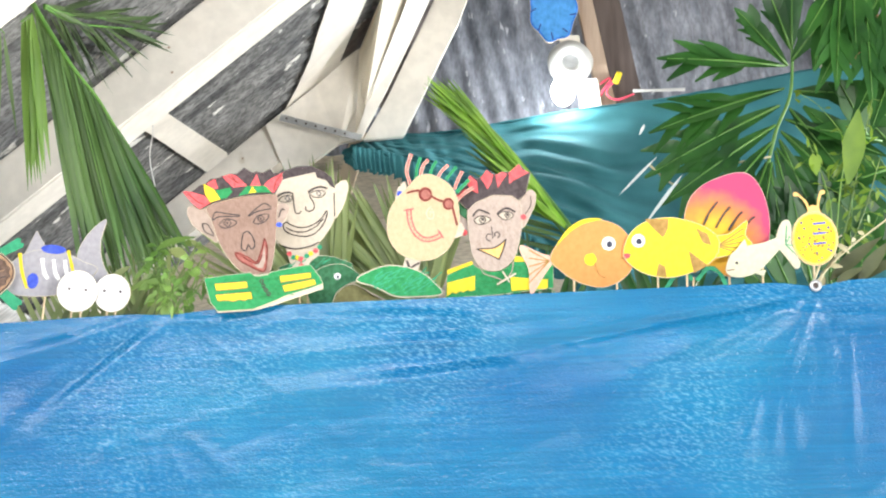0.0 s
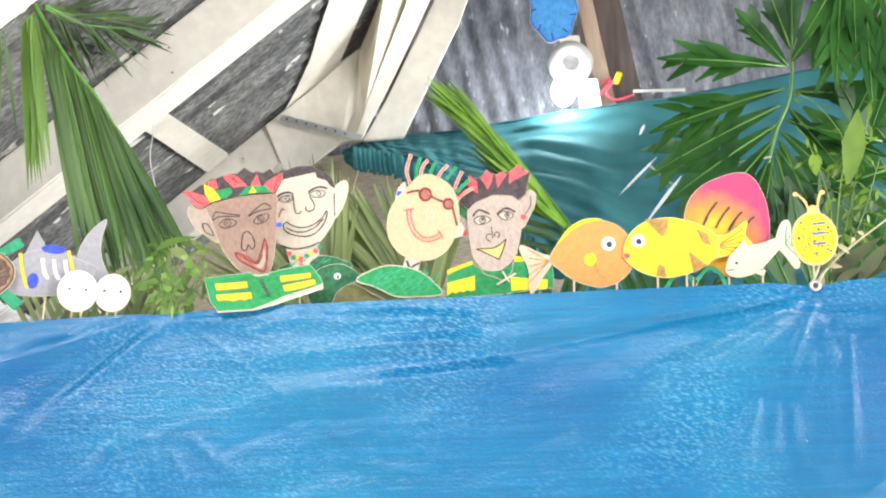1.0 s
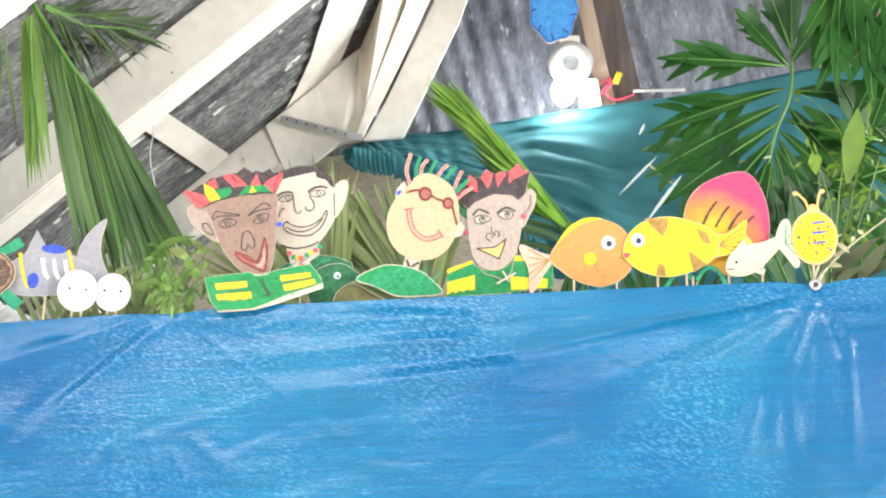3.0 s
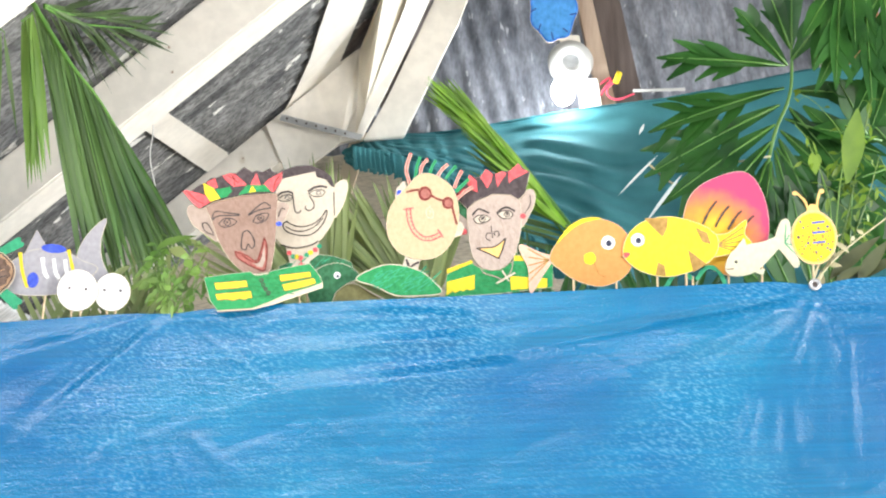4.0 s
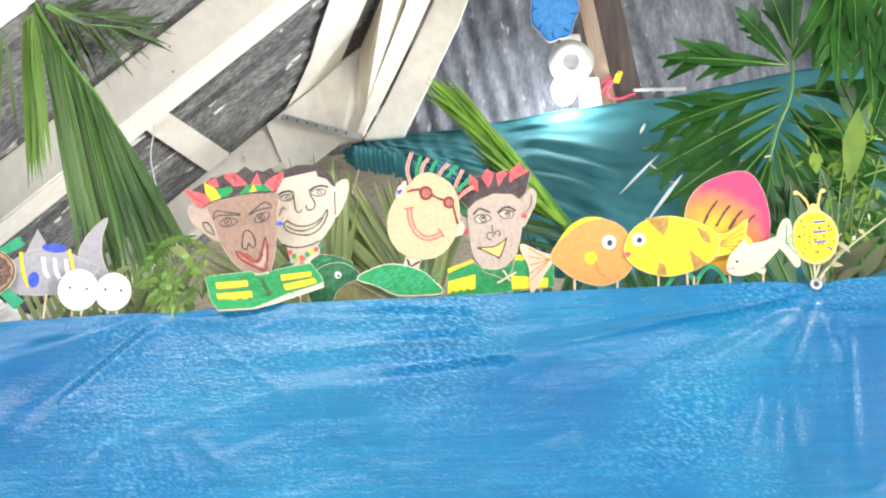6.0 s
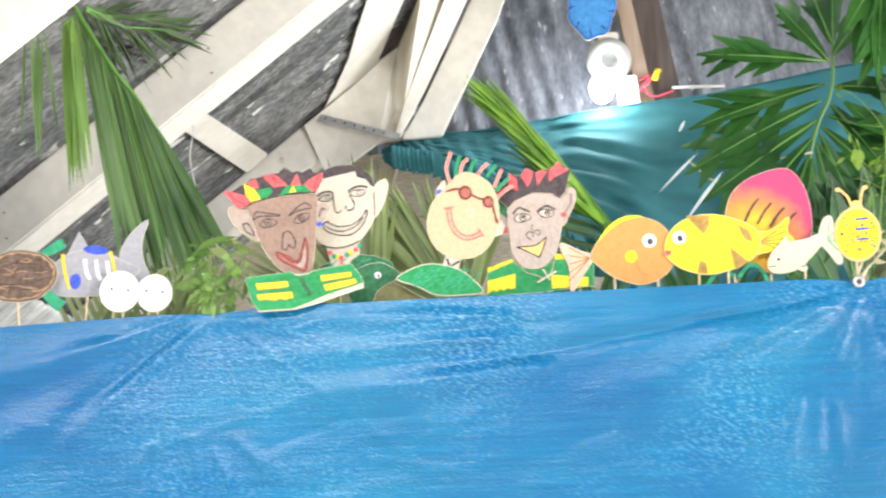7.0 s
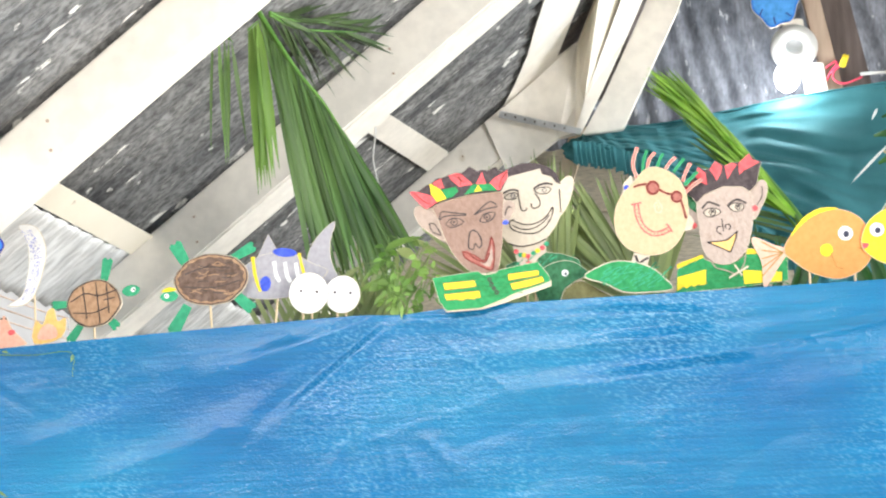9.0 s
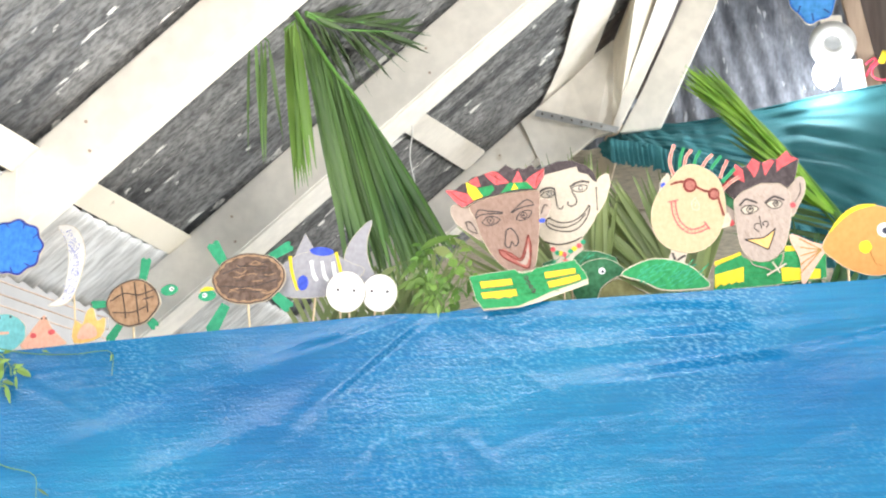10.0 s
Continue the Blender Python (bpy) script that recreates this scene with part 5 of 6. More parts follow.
def crab(root):
    o = (88, 600)
    piece(root, o, "body", [(loop([(44, 622), (60, 596), (84, 570), (92, 566), (104, 590), (124, 612), (126, 622)], 3), C_CORAL, 0.0)], blank=True)
    piece(root, o, "claw_mark", [(ring(68, 600, 6, 5), C_RED, 0.0034), (ring(104, 597, 7, 5), C_RED, 0.0034)], "red crayon blot")
    piece(root, o, "dot", [(ring(86 + 8 * k, 570, 2, 2, 8), C_BLACK, 0.0034) for k in range(2)])
    skewers(root, o, (88,), 610, 690)


def flame(root):
    o = (165, 585)
    piece(root, o, "body", [(loop([(138, 612), (142, 572), (156, 580), (166, 556), (178, 552), (184, 576), (200, 572), (190, 606)], 3), C_AMBER, 0.0)], blank=True)
    piece(root, o, "glow", [(loop([(146, 606), (152, 586), (168, 578), (182, 590), (180, 606)], 3), C_CORAL, 0.0034)])
    skewers(root, o, (165,), 600, 690)


for nm, lab, place, build in (("moon_puppet", "white card crescent with blue pen scribble", (-1.330, 2.990, 1.908), crescent), ("sea_puppet", "turquoise card sea creature with coral mouth", (-1.466, 2.966, 1.766), sea_creature),
                              ("crab_puppet", "coral card crab with red blots", (-1.382, 2.970, 1.757), crab), ("flame_puppet", "amber card flame shape with coral middle", (-1.288, 2.975, 1.769), flame)):
    fish(nm, lab, place, build, -3, 0)
cl = thing("cloud_cutout", "blue painted card cloud with navy edge", "cutout", group="card clouds")
cloud(cl, (35, 442), 52, 47, 9)
bm = bmesh.new()
tube(bm, [(0, 0.002, 0.04), (0, 0.002, 0.22)], 0.0008, 5)
part("string", bm, STRING, cl)
stand(cl, (-1.340, 2.735, 1.898), 0, 0)
cl.scale = (1.02, 1.02, 1.02)
cl = thing("cloud_cutout", "blue painted card cloud hung beside the lamp", "cutout", group="card clouds")
cloud(cl, (980, 20), 42, 62, 7, C_SKY, C_SKYLIT)
stand(cl, (0.397, 4.950, 3.053), 2, 0)
cl.scale = (1.7, 1.7, 1.7)
bm = bmesh.new()
tube(bm, [(0, 0, 0.06), (0, 0, 1.2)], 0.0008, 5)
part("string", bm, STRING, cl)

# ---- lamp ----
lamp = thing("wall_lamp", "white lamp holder with a glowing bulb", "lamp", Matrix.Translation((0.461, 5.120, 2.912)))
bm = bmesh.new()
rings = []
for r, h in ((0.030, 0.02), (0.030, -0.03), (0.052, -0.035), (0.074, -0.02), (0.080, 0.0), (0.078, 0.02)):
    rings.append([bm.verts.new((r * math.cos(q), h, r * math.sin(q))) for q in (2 * math.pi * j / 32 for j in range(32))])
for a, b in zip(rings, rings[1:]):
    for j in range(32):
        bm.faces.new((a[j], a[(j + 1) % 32], b[(j + 1) % 32], b[j]))
part("holder_ring", bm, PLASTIC, lamp, smooth=True)
bm = bmesh.new()
bmesh.ops.create_cone(bm, cap_ends=True, segments=24, radius1=0.03, radius2=0.03, depth=0.02, matrix=Matrix.Translation((0, 0.012, 0)) @ Euler((radians(90), 0, 0)).to_matrix().to_4x4())
part("socket", bm, STEEL, lamp, "grey socket inside the ring")
bm = beam((0.022, 0.03, -0.05), (0.034, 0.03, -0.20), (0.075, 0, 0), (0, 0.03, 0), 0.004)
part("mount_board", bm, PAINT, lamp, "white painted mounting board")
bm = beam((-0.03, 0.03, 0.11), (-0.02, 0.03, -0.05), (0.07, 0, 0), (0, 0.03, 0), 0.004)
part("mount_board", bm, PAINT, lamp)
GLOW = bpy.data.materials.new("glowing_bulb")
GLOW.use_nodes = True
g = GLOW.node_tree.nodes["Principled BSDF"]
g.inputs["Emission Color"].default_value, g.inputs["Emission Strength"].default_value = (0.9, 0.96, 1.0, 1), 14
bm = bmesh.new()
bmesh.ops.create_uvsphere(bm, u_segments=20, v_segments=14, radius=0.042, matrix=Matrix.Translation((-0.032, -0.02, -0.11)) @ Matrix.Diagonal((1, 1, 1.25, 1)))
bulb = part("bulb", bm, GLOW, lamp, "glowing white bulb", True)
bulb.visible_shadow = False
RED = surface("red_wire", (0.62, 0.05, 0.10), (0.72, 0.08, 0.14), 0.4, 30, 0.1)
wire = thing("lamp_wire", "thin red wire knotted round the lamp post", "wire")
bm = bmesh.new()
tube(bm, bent([(0.566, 5.160, 2.842), (0.602, 5.160, 2.862), (0.587, 5.160, 2.805), (0.622, 5.160, 2.783), (0.684, 5.170, 2.804)], 6), 0.004, 6)
part("lead", bm, RED, wire, smooth=True)
bm = bmesh.new()
tube(bm, bent([(0.563, 5.160, 2.797), (0.589, 5.160, 2.837), (0.614, 5.160, 2.849), (0.580, 5.160, 2.821)], 5), 0.005, 6)
part("knot", bm, RED, wire, smooth=True)
bm = bmesh.new()
tube(bm, [(0.618, 5.150, 2.840), (0.634, 5.150, 2.878)], 0.011, 8)
part("connector", bm, C_YELLOW, wire, "yellow wire connector", True)
bm = bmesh.new()
tube(bm, [(0.680, 5.170, 2.815), (0.863, 5.170, 2.814)], 0.006, 8)
part("sleeve", bm, PLASTIC, wire, "white plastic sleeve", True)

# ---- string ----
bm = bmesh.new()
tube(bm, bent([(-0.796, 3.860, 2.755), (-0.790, 3.860, 2.691), (-0.778, 3.860, 2.620), (-0.766, 3.860, 2.503), (-0.755, 3.860, 2.387), (-0.763, 3.860, 2.303), (-0.748, 3.860, 2.211), (-0.751, 3.860, 2.136), (-0.733, 3.860, 2.060)], 8), 0.0016, 6)
tagged(mesh_object("hanging_string", bm, STRING, smooth=True), "thin white string hanging from the roof", "string")


# ---- palm fronds ----
def leaflets(parent, mat, items, width, seed, droop=0.0, widest=0.3, face=(0, -1, 0.1), spread=0.05):
    """Leaflets, each from a base to a tip, set a little out of line."""
    rnd = random.Random(seed)
    for a, b in items:
        a, b = Vector(a), Vector(b)
        b += Vector((rnd.uniform(-1, 1), rnd.uniform(-2, 2), rnd.uniform(-1, 1))) * spread * 0.6
        b.z += droop * (b - a).length
        f = Vector(face) + Vector((rnd.uniform(-0.7, 0.7), 0, rnd.uniform(-0.3, 0.3)))
        bm = bmesh.new()
        blade(bm, a, b - a, (b - a).length, width * rnd.uniform(0.7, 1.25), f, droop, 0.35, 8, widest, side=rnd.uniform(-0.03, 0.03))
        part("leaflet", bm, mat, parent)


def frond(name, label, spine, tips, count, width, mat, seed, radius=0.006, droop=0.0, lead=0.0, widest=0.3, spread=0.05, stem=None):
    root = thing(name, label, "palm frond", group="palm fronds")
    rib, edge = bent(spine, 12), bent(tips, 12)
    bm = bmesh.new()
    tube(bm, rib, radius, 7, 0.4)
    part("midrib", bm, stem or RIB, root, smooth=True)
    items = []
    for k in range(count):
        t = (k + 0.5) / count
        a = rib[min(len(rib) - 1, int(t * (1 - lead) * (len(rib) - 1)))]
        items.append((a, edge[int(t * (len(edge) - 1))]))
    leaflets(root, mat, items, width, seed, droop, widest, spread=spread)
    return root


frond("palm_frond", "hanging green coconut frond with long folded leaflets", [(-0.855, 3.060, 2.446), (-0.816, 3.060, 2.379), (-0.769, 3.060, 2.303), (-0.719, 3.060, 2.237), (-0.679, 3.060, 2.171)],
      [(-0.738, 3.120, 1.907), (-0.714, 3.120, 1.828), (-0.666, 3.120, 1.850), (-0.623, 3.120, 1.861), (-0.578, 3.120, 1.883), (-0.542, 3.120, 1.918)], 84, 0.016, PALM, 1, spread=0.04, widest=0.45)
frond("palm_frond", "narrow hanging bunch of green coconut leaflets", [(-0.871, 3.030, 2.396), (-0.864, 3.030, 2.403), (-0.855, 3.030, 2.410), (-0.846, 3.030, 2.417)], [(-0.853, 3.050, 2.070), (-0.846, 3.050, 2.040), (-0.837, 3.050, 2.063), (-0.823, 3.050, 2.096)], 11, 0.018, LEAFLIGHT, 2, 0.003, spread=0.016)
frond("palm_frond", "thin fading coconut leaflets hanging from the rafter", [(-0.953, 3.030, 2.399), (-0.934, 3.030, 2.390), (-0.915, 3.030, 2.382), (-0.905, 3.030, 2.372)], [(-0.974, 3.060, 2.150), (-0.932, 3.060, 2.112), (-0.916, 3.060, 2.112), (-0.894, 3.060, 2.184)], 5, 0.009, PALM, 3, 0.003, spread=0.03)
frond("palm_frond", "coconut frond coloured as shaded along the roof sheets", [(-0.835, 3.076, 2.443), (-0.811, 3.228, 2.461), (-0.767, 3.368, 2.496), (-0.725, 3.486, 2.529)], [(-0.868, 3.464, 2.417), (-0.840, 3.636, 2.439), (-0.780, 3.652, 2.486), (-0.712, 3.665, 2.539), (-0.665, 3.602, 2.576)], 30, 0.010, DARKPALM, 4, 0.004)
frond("palm_frond", "coconut frond coloured as shaded along the roof sheets", [(-0.832, 3.067, 2.445), (-0.811, 3.173, 2.462), (-0.773, 3.281, 2.491), (-0.730, 3.444, 2.525)], [(-0.792, 3.254, 2.476), (-0.747, 3.336, 2.512), (-0.700, 3.496, 2.548), (-0.681, 3.695, 2.563)], 20, 0.010, DARKPALM, 5, 0.004)
frond("palm_frond", "bright young palm frond with upright leaflets", [(0.368, 4.300, 2.149), (0.292, 4.300, 2.263), (0.199, 4.300, 2.396), (0.109, 4.300, 2.502), (0.037, 4.300, 2.576)],
      [(0.260, 4.250, 2.242), (0.148, 4.250, 2.386), (0.059, 4.250, 2.495), (-0.004, 4.250, 2.568), (-0.021, 4.250, 2.581), (0.024, 4.250, 2.573)], 170, 0.013, PALMLIGHT, 6, 0.014, spread=0.045, widest=0.4, lead=0.42)
frond("palm_frond", "bright young palm frond with upright leaflets", [(0.445, 4.360, 2.013), (0.353, 4.360, 2.154), (0.291, 4.360, 2.237), (0.244, 4.360, 2.298)],
      [(0.071, 4.300, 2.115), (0.124, 4.300, 2.230), (0.103, 4.300, 2.331), (0.066, 4.300, 2.434)], 18, 0.014, PALM, 7, 0.006)


def fan(label, hub, tips, count, width, mat, seed, spread=0.06):
    root = thing("palm_fan", label, "palm leaf", group="palm fans")
    bm = bmesh.new()
    tube(bm, [Vector((hub[0], hub[1] + 0.03, 0)), hub], 0.008, 7)
    part("stalk", bm, mat, root, smooth=True)
    edge = bent(tips, 12)
    leaflets(root, mat, [(hub, edge[int((k + 0.5) / count * (len(edge) - 1))]) for k in range(count)], width, seed, spread=spread)
    return root


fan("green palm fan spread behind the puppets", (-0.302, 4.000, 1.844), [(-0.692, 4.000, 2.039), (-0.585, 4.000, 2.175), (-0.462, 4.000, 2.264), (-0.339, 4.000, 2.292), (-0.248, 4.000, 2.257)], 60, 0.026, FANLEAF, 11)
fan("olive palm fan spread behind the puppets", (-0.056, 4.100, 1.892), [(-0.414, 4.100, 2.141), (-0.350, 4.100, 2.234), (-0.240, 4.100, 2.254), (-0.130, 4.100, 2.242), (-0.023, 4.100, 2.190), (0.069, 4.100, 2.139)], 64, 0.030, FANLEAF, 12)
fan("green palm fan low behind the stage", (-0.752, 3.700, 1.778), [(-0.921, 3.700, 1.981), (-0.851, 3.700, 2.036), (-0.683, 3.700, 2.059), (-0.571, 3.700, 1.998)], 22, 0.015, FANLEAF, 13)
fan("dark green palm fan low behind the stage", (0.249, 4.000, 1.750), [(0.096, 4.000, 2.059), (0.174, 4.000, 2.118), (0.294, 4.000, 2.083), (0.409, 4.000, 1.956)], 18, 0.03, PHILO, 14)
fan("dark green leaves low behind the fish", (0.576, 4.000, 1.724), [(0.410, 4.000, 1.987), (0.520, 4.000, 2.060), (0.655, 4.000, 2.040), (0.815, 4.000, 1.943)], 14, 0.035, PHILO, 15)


mat = thing("palm_mat", "loosely woven strips of pale palm leaf", "mat")
rnd = random.Random(12)
corner, right, up = Vector((-0.896, 3.300, 1.761)), Vector((-0.648, 3.300, 1.758)) - Vector((-0.896, 3.300, 1.761)), Vector((-0.897, 3.300, 1.963)) - Vector((-0.896, 3.300, 1.761))
for k in range(13):
    for s, lift in ((1, 0.0), (-1, 0.004)):
        t = k / 12
        a = corner + right * t + Vector((0, lift + rnd.uniform(-0.002, 0.002), -0.02))
        b = a + up * rnd.uniform(0.8, 1.0) + right * (0.38 * s)
        bm = bmesh.new()
        blade(bm, a, b - a, (b - a).length, 0.013, (0, -1, 0), 0.0, 0.1, 5, 0.25, tip=0.5)
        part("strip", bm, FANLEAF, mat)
bm = bmesh.new()
tube(bm, [corner + right * 0.5, Vector((corner.x + right.x * 0.5, corner.y, 0))], 0.008, 6)
part("stalk", bm, STEM, mat)


# ---- split-leaf plant ----
def split_leaf(label, lobes, rib, seed, width=0.06, thickness=0.006):
    root = thing("split_leaf_plant", label, "plant", group="split-leaf plants")
    bm = bmesh.new()
    tube(bm, bent(rib, 8), thickness, 7, 0.5)
    part("midrib", bm, RIB, root, smooth=True)
    rnd = random.Random(seed)
    for a, b, forks in lobes:
        a, b = Vector(a), Vector(b)
        way, full = (b - a).normalized(), (b - a).length
        face = Vector((rnd.uniform(-0.2, 0.2), -1, rnd.uniform(0.0, 0.6)))
        bm = bmesh.new()
        blade(bm, a, way, full, width, face, 0.06, 0.22, 9, 0.55, tip=0.12)
        across = way.cross(Vector((0, -1, 0))).normalized()
        for k in range(2 * forks + 1 if forks else 0):
            s = 1 if k % 2 else -1
            t = 0.28 + 0.5 * k / (2 * forks + 1) + rnd.uniform(-0.04, 0.04)
            blade(bm, a + way * full * t, way + across * s * rnd.uniform(0.4, 0.6), full * rnd.uniform(0.26, 0.42) * (1.2 - 0.5 * t), width * rnd.uniform(0.48, 0.7), face, 0.12, 0.2, 6, 0.35, tip=0.15)
        part("lobe", bm, PHILO, root)
        bm = bmesh.new()
        tube(bm, [a + way * full * t + Vector((0, -0.003, -0.06 * full * t * t)) for t in (0, 0.25, 0.5, 0.75, 0.92)], 0.0035, 5, 0.3)
        part("vein", bm, RIB, root, smooth=True)
    return root


split_leaf("large dark green split leaf with long toothed lobes", [
    ((0.925, 3.900, 2.503), (0.570, 3.800, 2.528), 3), ((0.917, 3.900, 2.441), (0.535, 3.780, 2.326), 3), ((0.902, 3.900, 2.395), (0.520, 3.800, 2.215), 3),
    ((0.886, 3.900, 2.341), (0.559, 3.800, 2.139), 2), ((0.872, 3.900, 2.295), (0.633, 3.800, 2.048), 2), ((0.858, 3.900, 2.242), (0.737, 3.800, 1.986), 1),
    ((0.932, 3.900, 2.503), (0.791, 3.850, 2.667), 2), ((0.943, 3.900, 2.550), (0.866, 3.850, 2.772), 1), ((0.946, 3.900, 2.550), (0.965, 3.900, 2.804), 1),
    ((0.944, 3.900, 2.518), (1.066, 3.900, 2.672), 2), ((0.942, 3.900, 2.432), (1.142, 3.850, 2.411), 2), ((0.928, 3.900, 2.386), (1.061, 3.880, 2.200), 2),
    ((0.895, 3.900, 2.302), (0.990, 3.880, 2.037), 2), ((0.863, 3.900, 2.227), (0.895, 3.880, 1.950), 1), ((0.914, 3.900, 2.356), (1.170, 3.880, 2.257), 2), ((0.900, 3.900, 2.325), (1.123, 3.890, 2.102), 2), ((0.886, 3.900, 2.280), (1.056, 3.890, 2.006), 2), ((0.870, 3.900, 2.242), (0.810, 3.880, 1.983), 1), ((0.881, 3.900, 2.272), (0.945, 3.900, 1.974), 1)],
    [(0.843, 3.910, 2.169), (0.887, 3.910, 2.321), (0.937, 3.910, 2.435), (0.952, 3.910, 2.600), (0.969, 3.910, 2.791)], 21)
split_leaf("dark green split leaf hanging from above", [
    ((1.040, 3.700, 2.678), (0.976, 3.600, 2.366), 2), ((1.098, 3.700, 2.676), (1.062, 3.600, 2.305), 2), ((1.140, 3.700, 2.660), (1.141, 3.600, 2.345), 2), ((1.004, 3.700, 2.589), (0.937, 3.650, 2.426), 1), ((1.069, 3.700, 2.677), (1.033, 3.600, 2.465), 1), ((1.162, 3.720, 2.661), (0.992, 3.640, 2.416), 0), ((1.126, 3.720, 2.663), (0.935, 3.640, 2.374), 0), ((1.196, 3.720, 2.554), (1.017, 3.640, 2.291), 0), ((1.068, 3.720, 2.665), (0.960, 3.640, 2.506), 0), ((1.175, 3.720, 2.479), (1.063, 3.640, 2.261), 0), ((1.204, 3.720, 2.645), (1.049, 3.640, 2.429), 0), ((1.032, 3.720, 2.666), (0.915, 3.640, 2.507), 0)],
    [(1.208, 3.720, 2.710), (1.119, 3.720, 2.698), (1.030, 3.720, 2.671)], 22, 0.05)
split_leaf("dark green leaves behind the stage edge", [
    ((0.930, 3.800, 1.878), (0.881, 3.750, 2.146), 1), ((0.972, 3.800, 1.876), (0.981, 3.750, 2.143), 1), ((0.885, 3.800, 1.850), (0.803, 3.750, 2.047), 1), ((1.041, 3.800, 1.845), (1.061, 3.750, 2.067), 1), ((0.842, 3.800, 1.852), (0.727, 3.750, 1.977), 1), ((1.005, 3.850, 1.952), (0.889, 3.780, 2.148), 1), ((1.020, 3.850, 1.951), (0.966, 3.780, 2.205), 1), ((1.034, 3.850, 1.951), (1.050, 3.780, 2.172), 1), ((1.048, 3.850, 1.935), (1.115, 3.780, 2.096), 1), ((0.990, 3.850, 1.937), (0.838, 3.780, 2.047), 1), ((0.946, 3.850, 1.939), (0.878, 3.780, 2.193), 1), ((1.077, 3.850, 1.934), (1.165, 3.780, 2.006), 1), ((1.120, 3.850, 2.277), (1.028, 3.780, 2.443), 1), ((1.150, 3.850, 2.276), (0.959, 3.780, 2.310), 1), ((1.158, 3.850, 2.200), (0.990, 3.780, 2.145), 1), ((0.918, 3.850, 1.955), (0.783, 3.780, 2.079), 1)],
    [(0.844, 3.820, 1.826), (0.947, 3.820, 1.851), (1.060, 3.820, 1.833)], 23, 0.075)


# Added fill: these dark leaves darken the curtain's bright right end.
split_leaf("broad dark green fill leaves beside the curtain", [
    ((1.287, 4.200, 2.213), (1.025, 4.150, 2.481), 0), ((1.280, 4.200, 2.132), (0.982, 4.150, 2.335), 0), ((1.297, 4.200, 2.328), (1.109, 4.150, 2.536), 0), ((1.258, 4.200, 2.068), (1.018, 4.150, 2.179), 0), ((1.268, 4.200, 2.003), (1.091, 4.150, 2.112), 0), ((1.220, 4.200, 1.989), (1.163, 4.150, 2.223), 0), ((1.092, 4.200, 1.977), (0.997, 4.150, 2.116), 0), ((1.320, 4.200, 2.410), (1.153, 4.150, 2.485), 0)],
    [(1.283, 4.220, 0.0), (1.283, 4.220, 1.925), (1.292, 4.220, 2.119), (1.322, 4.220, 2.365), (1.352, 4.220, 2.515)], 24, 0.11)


# Pale strips: light on the split leaf's tips, put into colour.
PALETIP = surface("lit_leaf_tip", (0.50, 0.58, 0.55), (0.66, 0.72, 0.70), 0.4, 9, 0.2)
dry = thing("lit_leaf_tips", "pale strips for light on the split leaf's tips", "leaf")
for a, b, w in (((0.555, 3.780, 2.241), (0.447, 3.780, 2.141), 0.007), ((0.614, 3.780, 2.189), (0.509, 3.780, 2.063), 0.010), ((0.526, 3.780, 2.326), (0.510, 3.780, 2.297), 0.008)):
    bm = bmesh.new()
    blade(bm, a, Vector(b) - Vector(a), (Vector(b) - Vector(a)).length, w, (0, -1, 0.2), 0.02, 0.3, 6, 0.4)
    part("strip", bm, PALETIP, dry)
bm = bmesh.new()
tube(bm, bent([(0.534, 3.800, 2.222), (0.612, 3.850, 2.178), (0.708, 3.880, 2.227), (0.870, 3.900, 2.257)], 6), 0.003, 6)
part("stalk", bm, STEM, dry, smooth=True)


def paper_legs(root):
    o = (1225, 500)
    for pts in ([(1176, 516), (1192, 494), (1212, 486), (1224, 500)], [(1232, 500), (1252, 478), (1272, 486), (1284, 512)]):
        piece(root, o, "strip", [(line(pts, 9, 4), C_FLIP, 0.0)], "folded green paper strip")
    skewers(root, o, (1226,), 494)


fish("paper_frog", "green paper strips folded like legs", (0.495, 2.980, 1.789), paper_legs, 2, 0)


# ---- vines and herbs on the stage edge ----
def sprig(name, label, stems, leaf_mat, count, size, seed, spread, stem_mat=STEM, radius=0.0022, broad=1.0):
    root = thing(name, label, "plant", group="cut greenery")
    rnd = random.Random(seed)
    lines = [bent(s, 8) for s in stems]
    for l in lines:
        bm = bmesh.new()
        tube(bm, l, radius, 6, 0.5)
        part("stem", bm, stem_mat, root, smooth=True)
    for k in range(count):
        l = lines[k % len(lines)]
        q = l[rnd.randrange(len(l) // 4, len(l))]
        p = q + Vector((rnd.gauss(0, 1), rnd.gauss(0, 0.5), rnd.gauss(0, 1))) * spread
        w = Vector((rnd.gauss(0, 0.6), rnd.gauss(0, 0.3), rnd.gauss(-0.35, 0.6))) + (p - q).normalized()
        s = size * rnd.uniform(0.55, 1.3)
        bm = bmesh.new()
        tube(bm, [q, q.lerp(p, 0.5) + Vector((0, 0, 0.2 * spread)), p], radius * 0.4, 4)
        blade(bm, p, w, s, s * broad * rnd.uniform(0.22, 0.5), (rnd.uniform(-0.6, 0.6), -1, rnd.uniform(-0.3, 0.8)), 0.25, 0.25, 6, 0.4, tip=0.1)
        part("leaf", bm, leaf_mat, root)
    return root


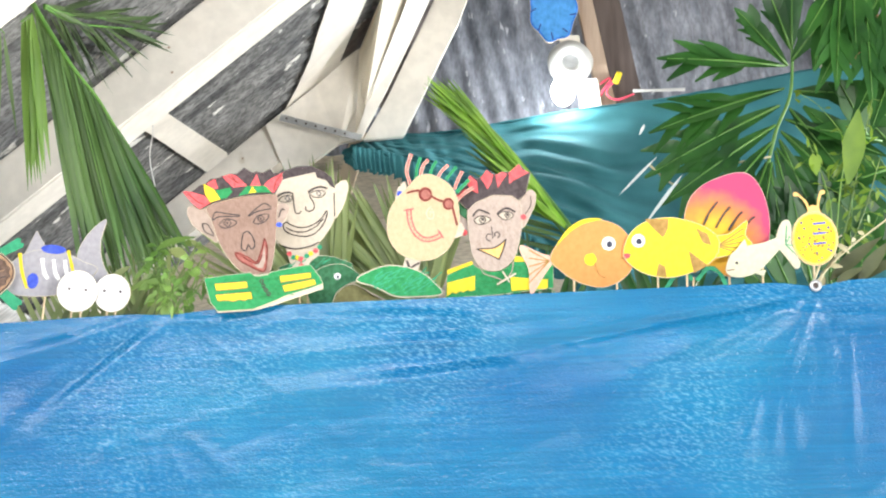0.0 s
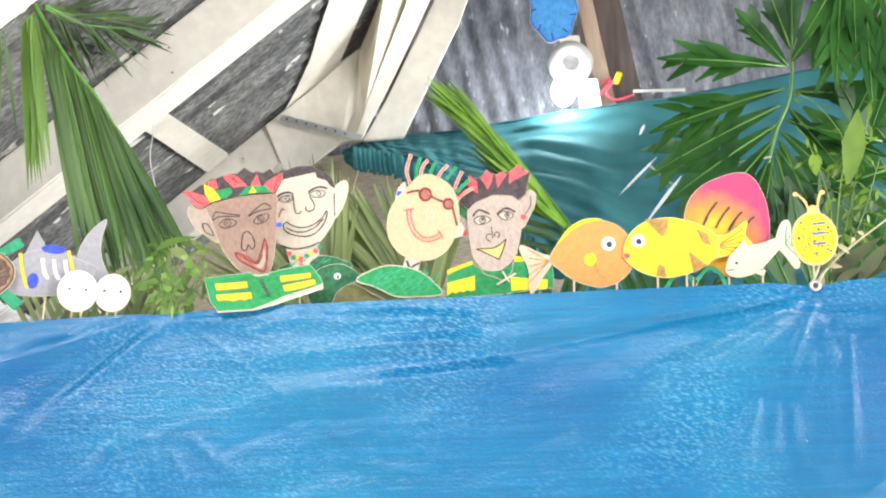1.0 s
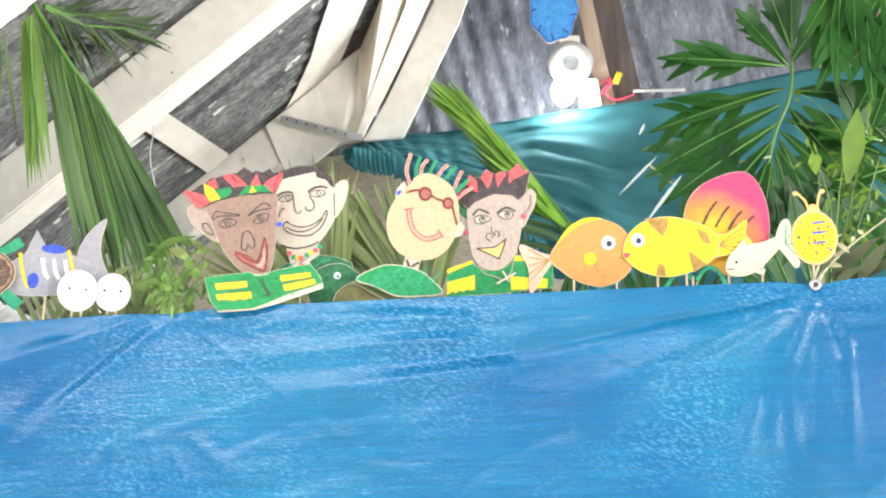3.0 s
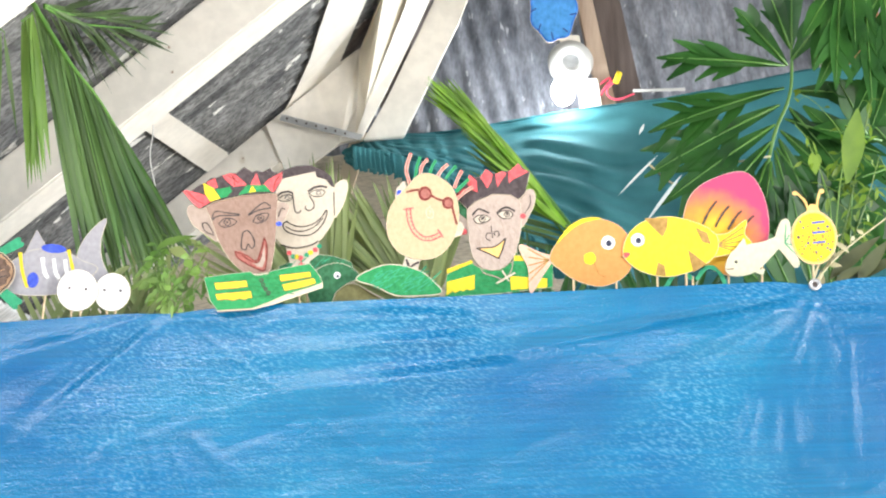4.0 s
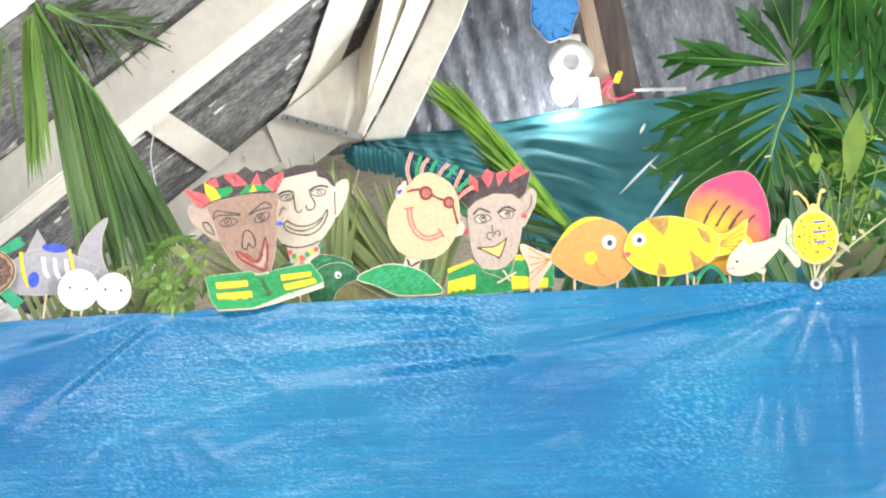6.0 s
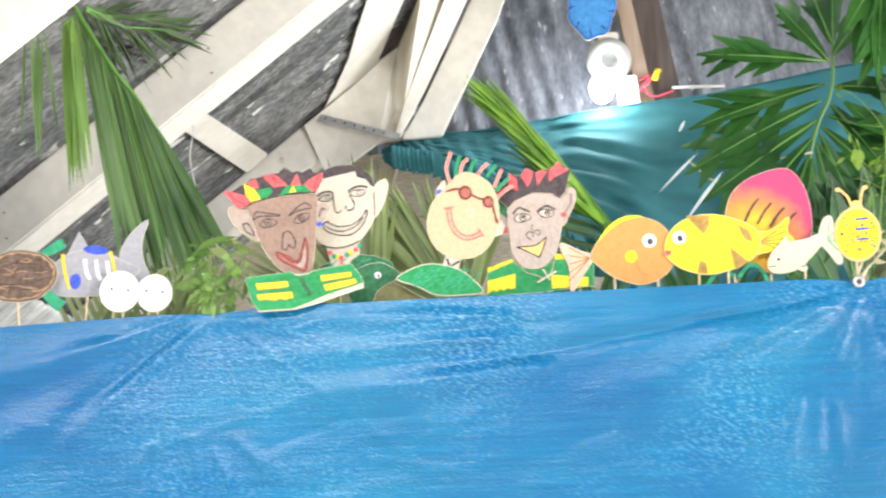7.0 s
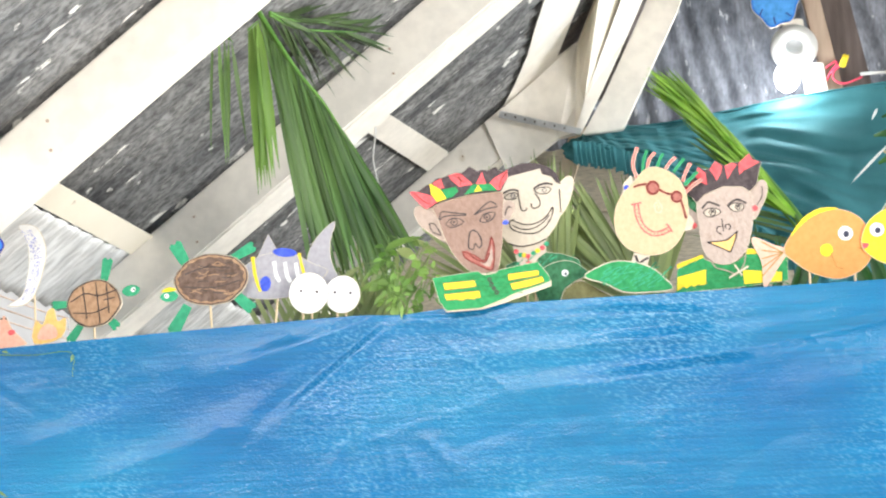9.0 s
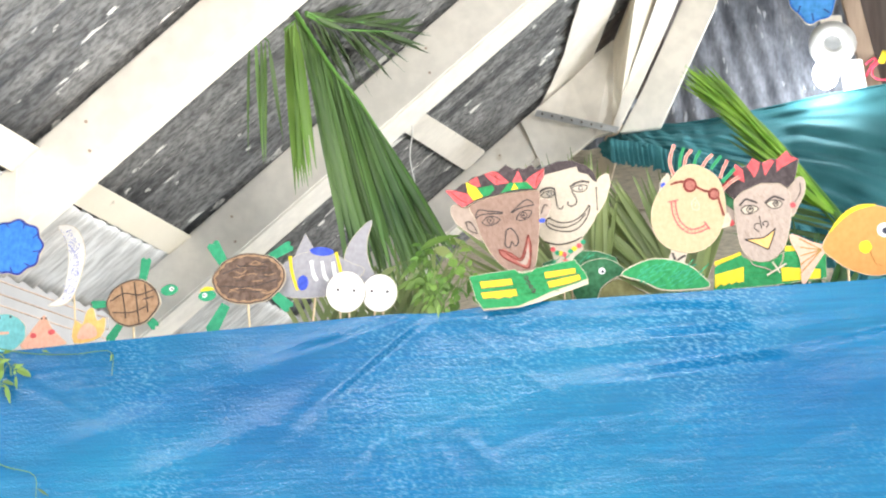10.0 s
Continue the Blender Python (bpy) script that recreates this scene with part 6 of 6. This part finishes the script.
sprig("herb_bunch", "bunch of wilting green herbs hung over the tarpaulin", [[(-0.547, 2.950, 1.751), (-0.556, 2.950, 1.819), (-0.564, 2.950, 1.888)], [(-0.536, 2.950, 1.751), (-0.513, 2.950, 1.818), (-0.492, 2.960, 1.899)], [(-0.545, 2.970, 1.748), (-0.571, 2.970, 1.823), (-0.587, 2.970, 1.858)], [(-0.538, 2.940, 1.755), (-0.540, 2.900, 1.785), (-0.548, 2.890, 1.772)], [(-0.530, 2.950, 1.755), (-0.497, 2.950, 1.794), (-0.468, 2.960, 1.841)]], HERB, 96, 0.023, 31, 0.013, HERB, 0.0018, 1.6)
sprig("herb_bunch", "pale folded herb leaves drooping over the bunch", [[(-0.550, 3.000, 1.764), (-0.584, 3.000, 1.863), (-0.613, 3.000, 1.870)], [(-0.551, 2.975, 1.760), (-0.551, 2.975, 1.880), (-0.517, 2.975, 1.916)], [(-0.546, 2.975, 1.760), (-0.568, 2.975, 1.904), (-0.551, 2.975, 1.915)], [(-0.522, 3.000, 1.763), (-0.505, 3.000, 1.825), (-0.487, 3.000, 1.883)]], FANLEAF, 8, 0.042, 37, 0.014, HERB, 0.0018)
loose = thing("long_leaves", "long pale green leaves folded over the herbs", "leaves")
bm = bmesh.new()
blade(bm, (-0.570, 2.930, 1.877), Vector((-0.485, 2.930, 1.913)) - Vector((-0.570, 2.930, 1.877)), 0.09, 0.034, (0, -0.6, 0.8), 0.1, 0.4, 8)
part("leaf", bm, HERB, loose)
bm = bmesh.new()
blade(bm, (-0.626, 2.985, 1.827), Vector((-0.553, 2.985, 1.908)) - Vector((-0.626, 2.985, 1.827)), 0.105, 0.014, (0, -0.8, 0.6), 0.2, 0.4, 8)
part("leaf", bm, HERB, loose)
bm = bmesh.new()
blade(bm, (-0.637, 2.985, 1.805), Vector((-0.565, 2.985, 1.850)) - Vector((-0.637, 2.985, 1.805)), 0.08, 0.014, (0, -0.8, 0.6), 0.1, 0.4, 8)
part("leaf", bm, HERB, loose)
sprig("vine", "light green vine with small leaves tied upright", [[(0.798, 3.100, 1.798), (0.842, 3.100, 1.916), (0.876, 3.100, 2.036), (0.918, 3.100, 2.182)], [(0.810, 3.100, 1.797), (0.880, 3.100, 1.939), (0.925, 3.100, 2.059)], [(0.804, 3.100, 1.798), (0.837, 3.100, 2.001), (0.870, 3.100, 2.110)]], VINE, 80, 0.024, 32, 0.014, HERB)
sprig("vine", "twining tendril with a few light green leaves", [[(0.864, 3.100, 2.036), (0.841, 3.080, 2.105), (0.798, 3.080, 2.168), (0.759, 3.080, 2.197)], [(0.747, 3.080, 2.127), (0.769, 3.080, 2.096), (0.783, 3.080, 2.046)], [(0.807, 3.100, 1.845), (0.806, 3.080, 1.961), (0.779, 3.080, 2.071)]], VINE, 12, 0.028, 33, 0.012, HERB, 0.0012)
loose = thing("vine_leaves", "large light green heart-shaped leaves on the vine", "leaves")
for a, b, w in (((0.841, 3.060, 1.992), (0.876, 3.060, 2.160), 0.052), ((0.773, 3.060, 2.060), (0.777, 3.060, 2.015), 0.028)):
    bm = bmesh.new()
    blade(bm, a, Vector(b) - Vector(a), (Vector(b) - Vector(a)).length, w, (0.2, -1, 0.2), 0.05, 0.2, 8, 0.45, tip=0.1)
    part("leaf", bm, VINE, loose)
sprig("dry_stalks", "dry straw-coloured stalks and husks at the eyelet", [[(0.733, 2.970, 1.770), (0.799, 3.000, 1.834), (0.908, 3.000, 1.911)], [(0.742, 2.970, 1.773), (0.775, 3.000, 1.817), (0.812, 3.000, 1.850)], [(0.731, 2.970, 1.773), (0.773, 3.000, 1.852), (0.803, 3.000, 1.874)]], STEM, 6, 0.032, 34, 0.008, STEM, 0.003)
loose = thing("broad_leaves", "broad folded leaves behind the dry stalks", "leaves")
for a, b, w in (((0.780, 3.030, 1.787), (0.892, 3.030, 1.888), 0.03), ((0.840, 3.040, 1.781), (0.911, 3.040, 1.878), 0.03), ((0.819, 3.050, 1.783), (0.940, 3.050, 1.844), 0.03), ((0.789, 3.020, 1.779), (0.849, 3.020, 1.818), 0.02)):
    bm = bmesh.new()
    blade(bm, a, Vector(b) - Vector(a), (Vector(b) - Vector(a)).length, w, (0.1, -1, 0.5), 0.1, 0.35, 8, 0.35)
    part("leaf", bm, OLIVELEAF, loose)
sprig("vine", "green trailing vine over the tarpaulin's edge", [[(-1.504, 2.890, 1.736), (-1.379, 2.888, 1.709), (-1.282, 2.888, 1.702), (-1.203, 2.888, 1.703), (-1.199, 2.888, 1.655)], [(-1.464, 2.885, 1.730), (-1.437, 2.882, 1.676), (-1.441, 2.880, 1.642)], [(-1.493, 2.880, 1.518), (-1.419, 2.880, 1.482), (-1.359, 2.880, 1.463), (-1.353, 2.880, 1.418)]], HERB, 6, 0.02, 35, 0.004, VINE, 0.0012)
sprig("herb_bunch", "small green sprig hanging on the tarpaulin", [[(-1.476, 2.885, 1.734), (-1.443, 2.880, 1.688), (-1.440, 2.880, 1.642)], [(-1.464, 2.885, 1.733), (-1.419, 2.880, 1.693), (-1.411, 2.880, 1.663)]], HERB, 26, 0.026, 36, 0.008, HERB, 0.0014)
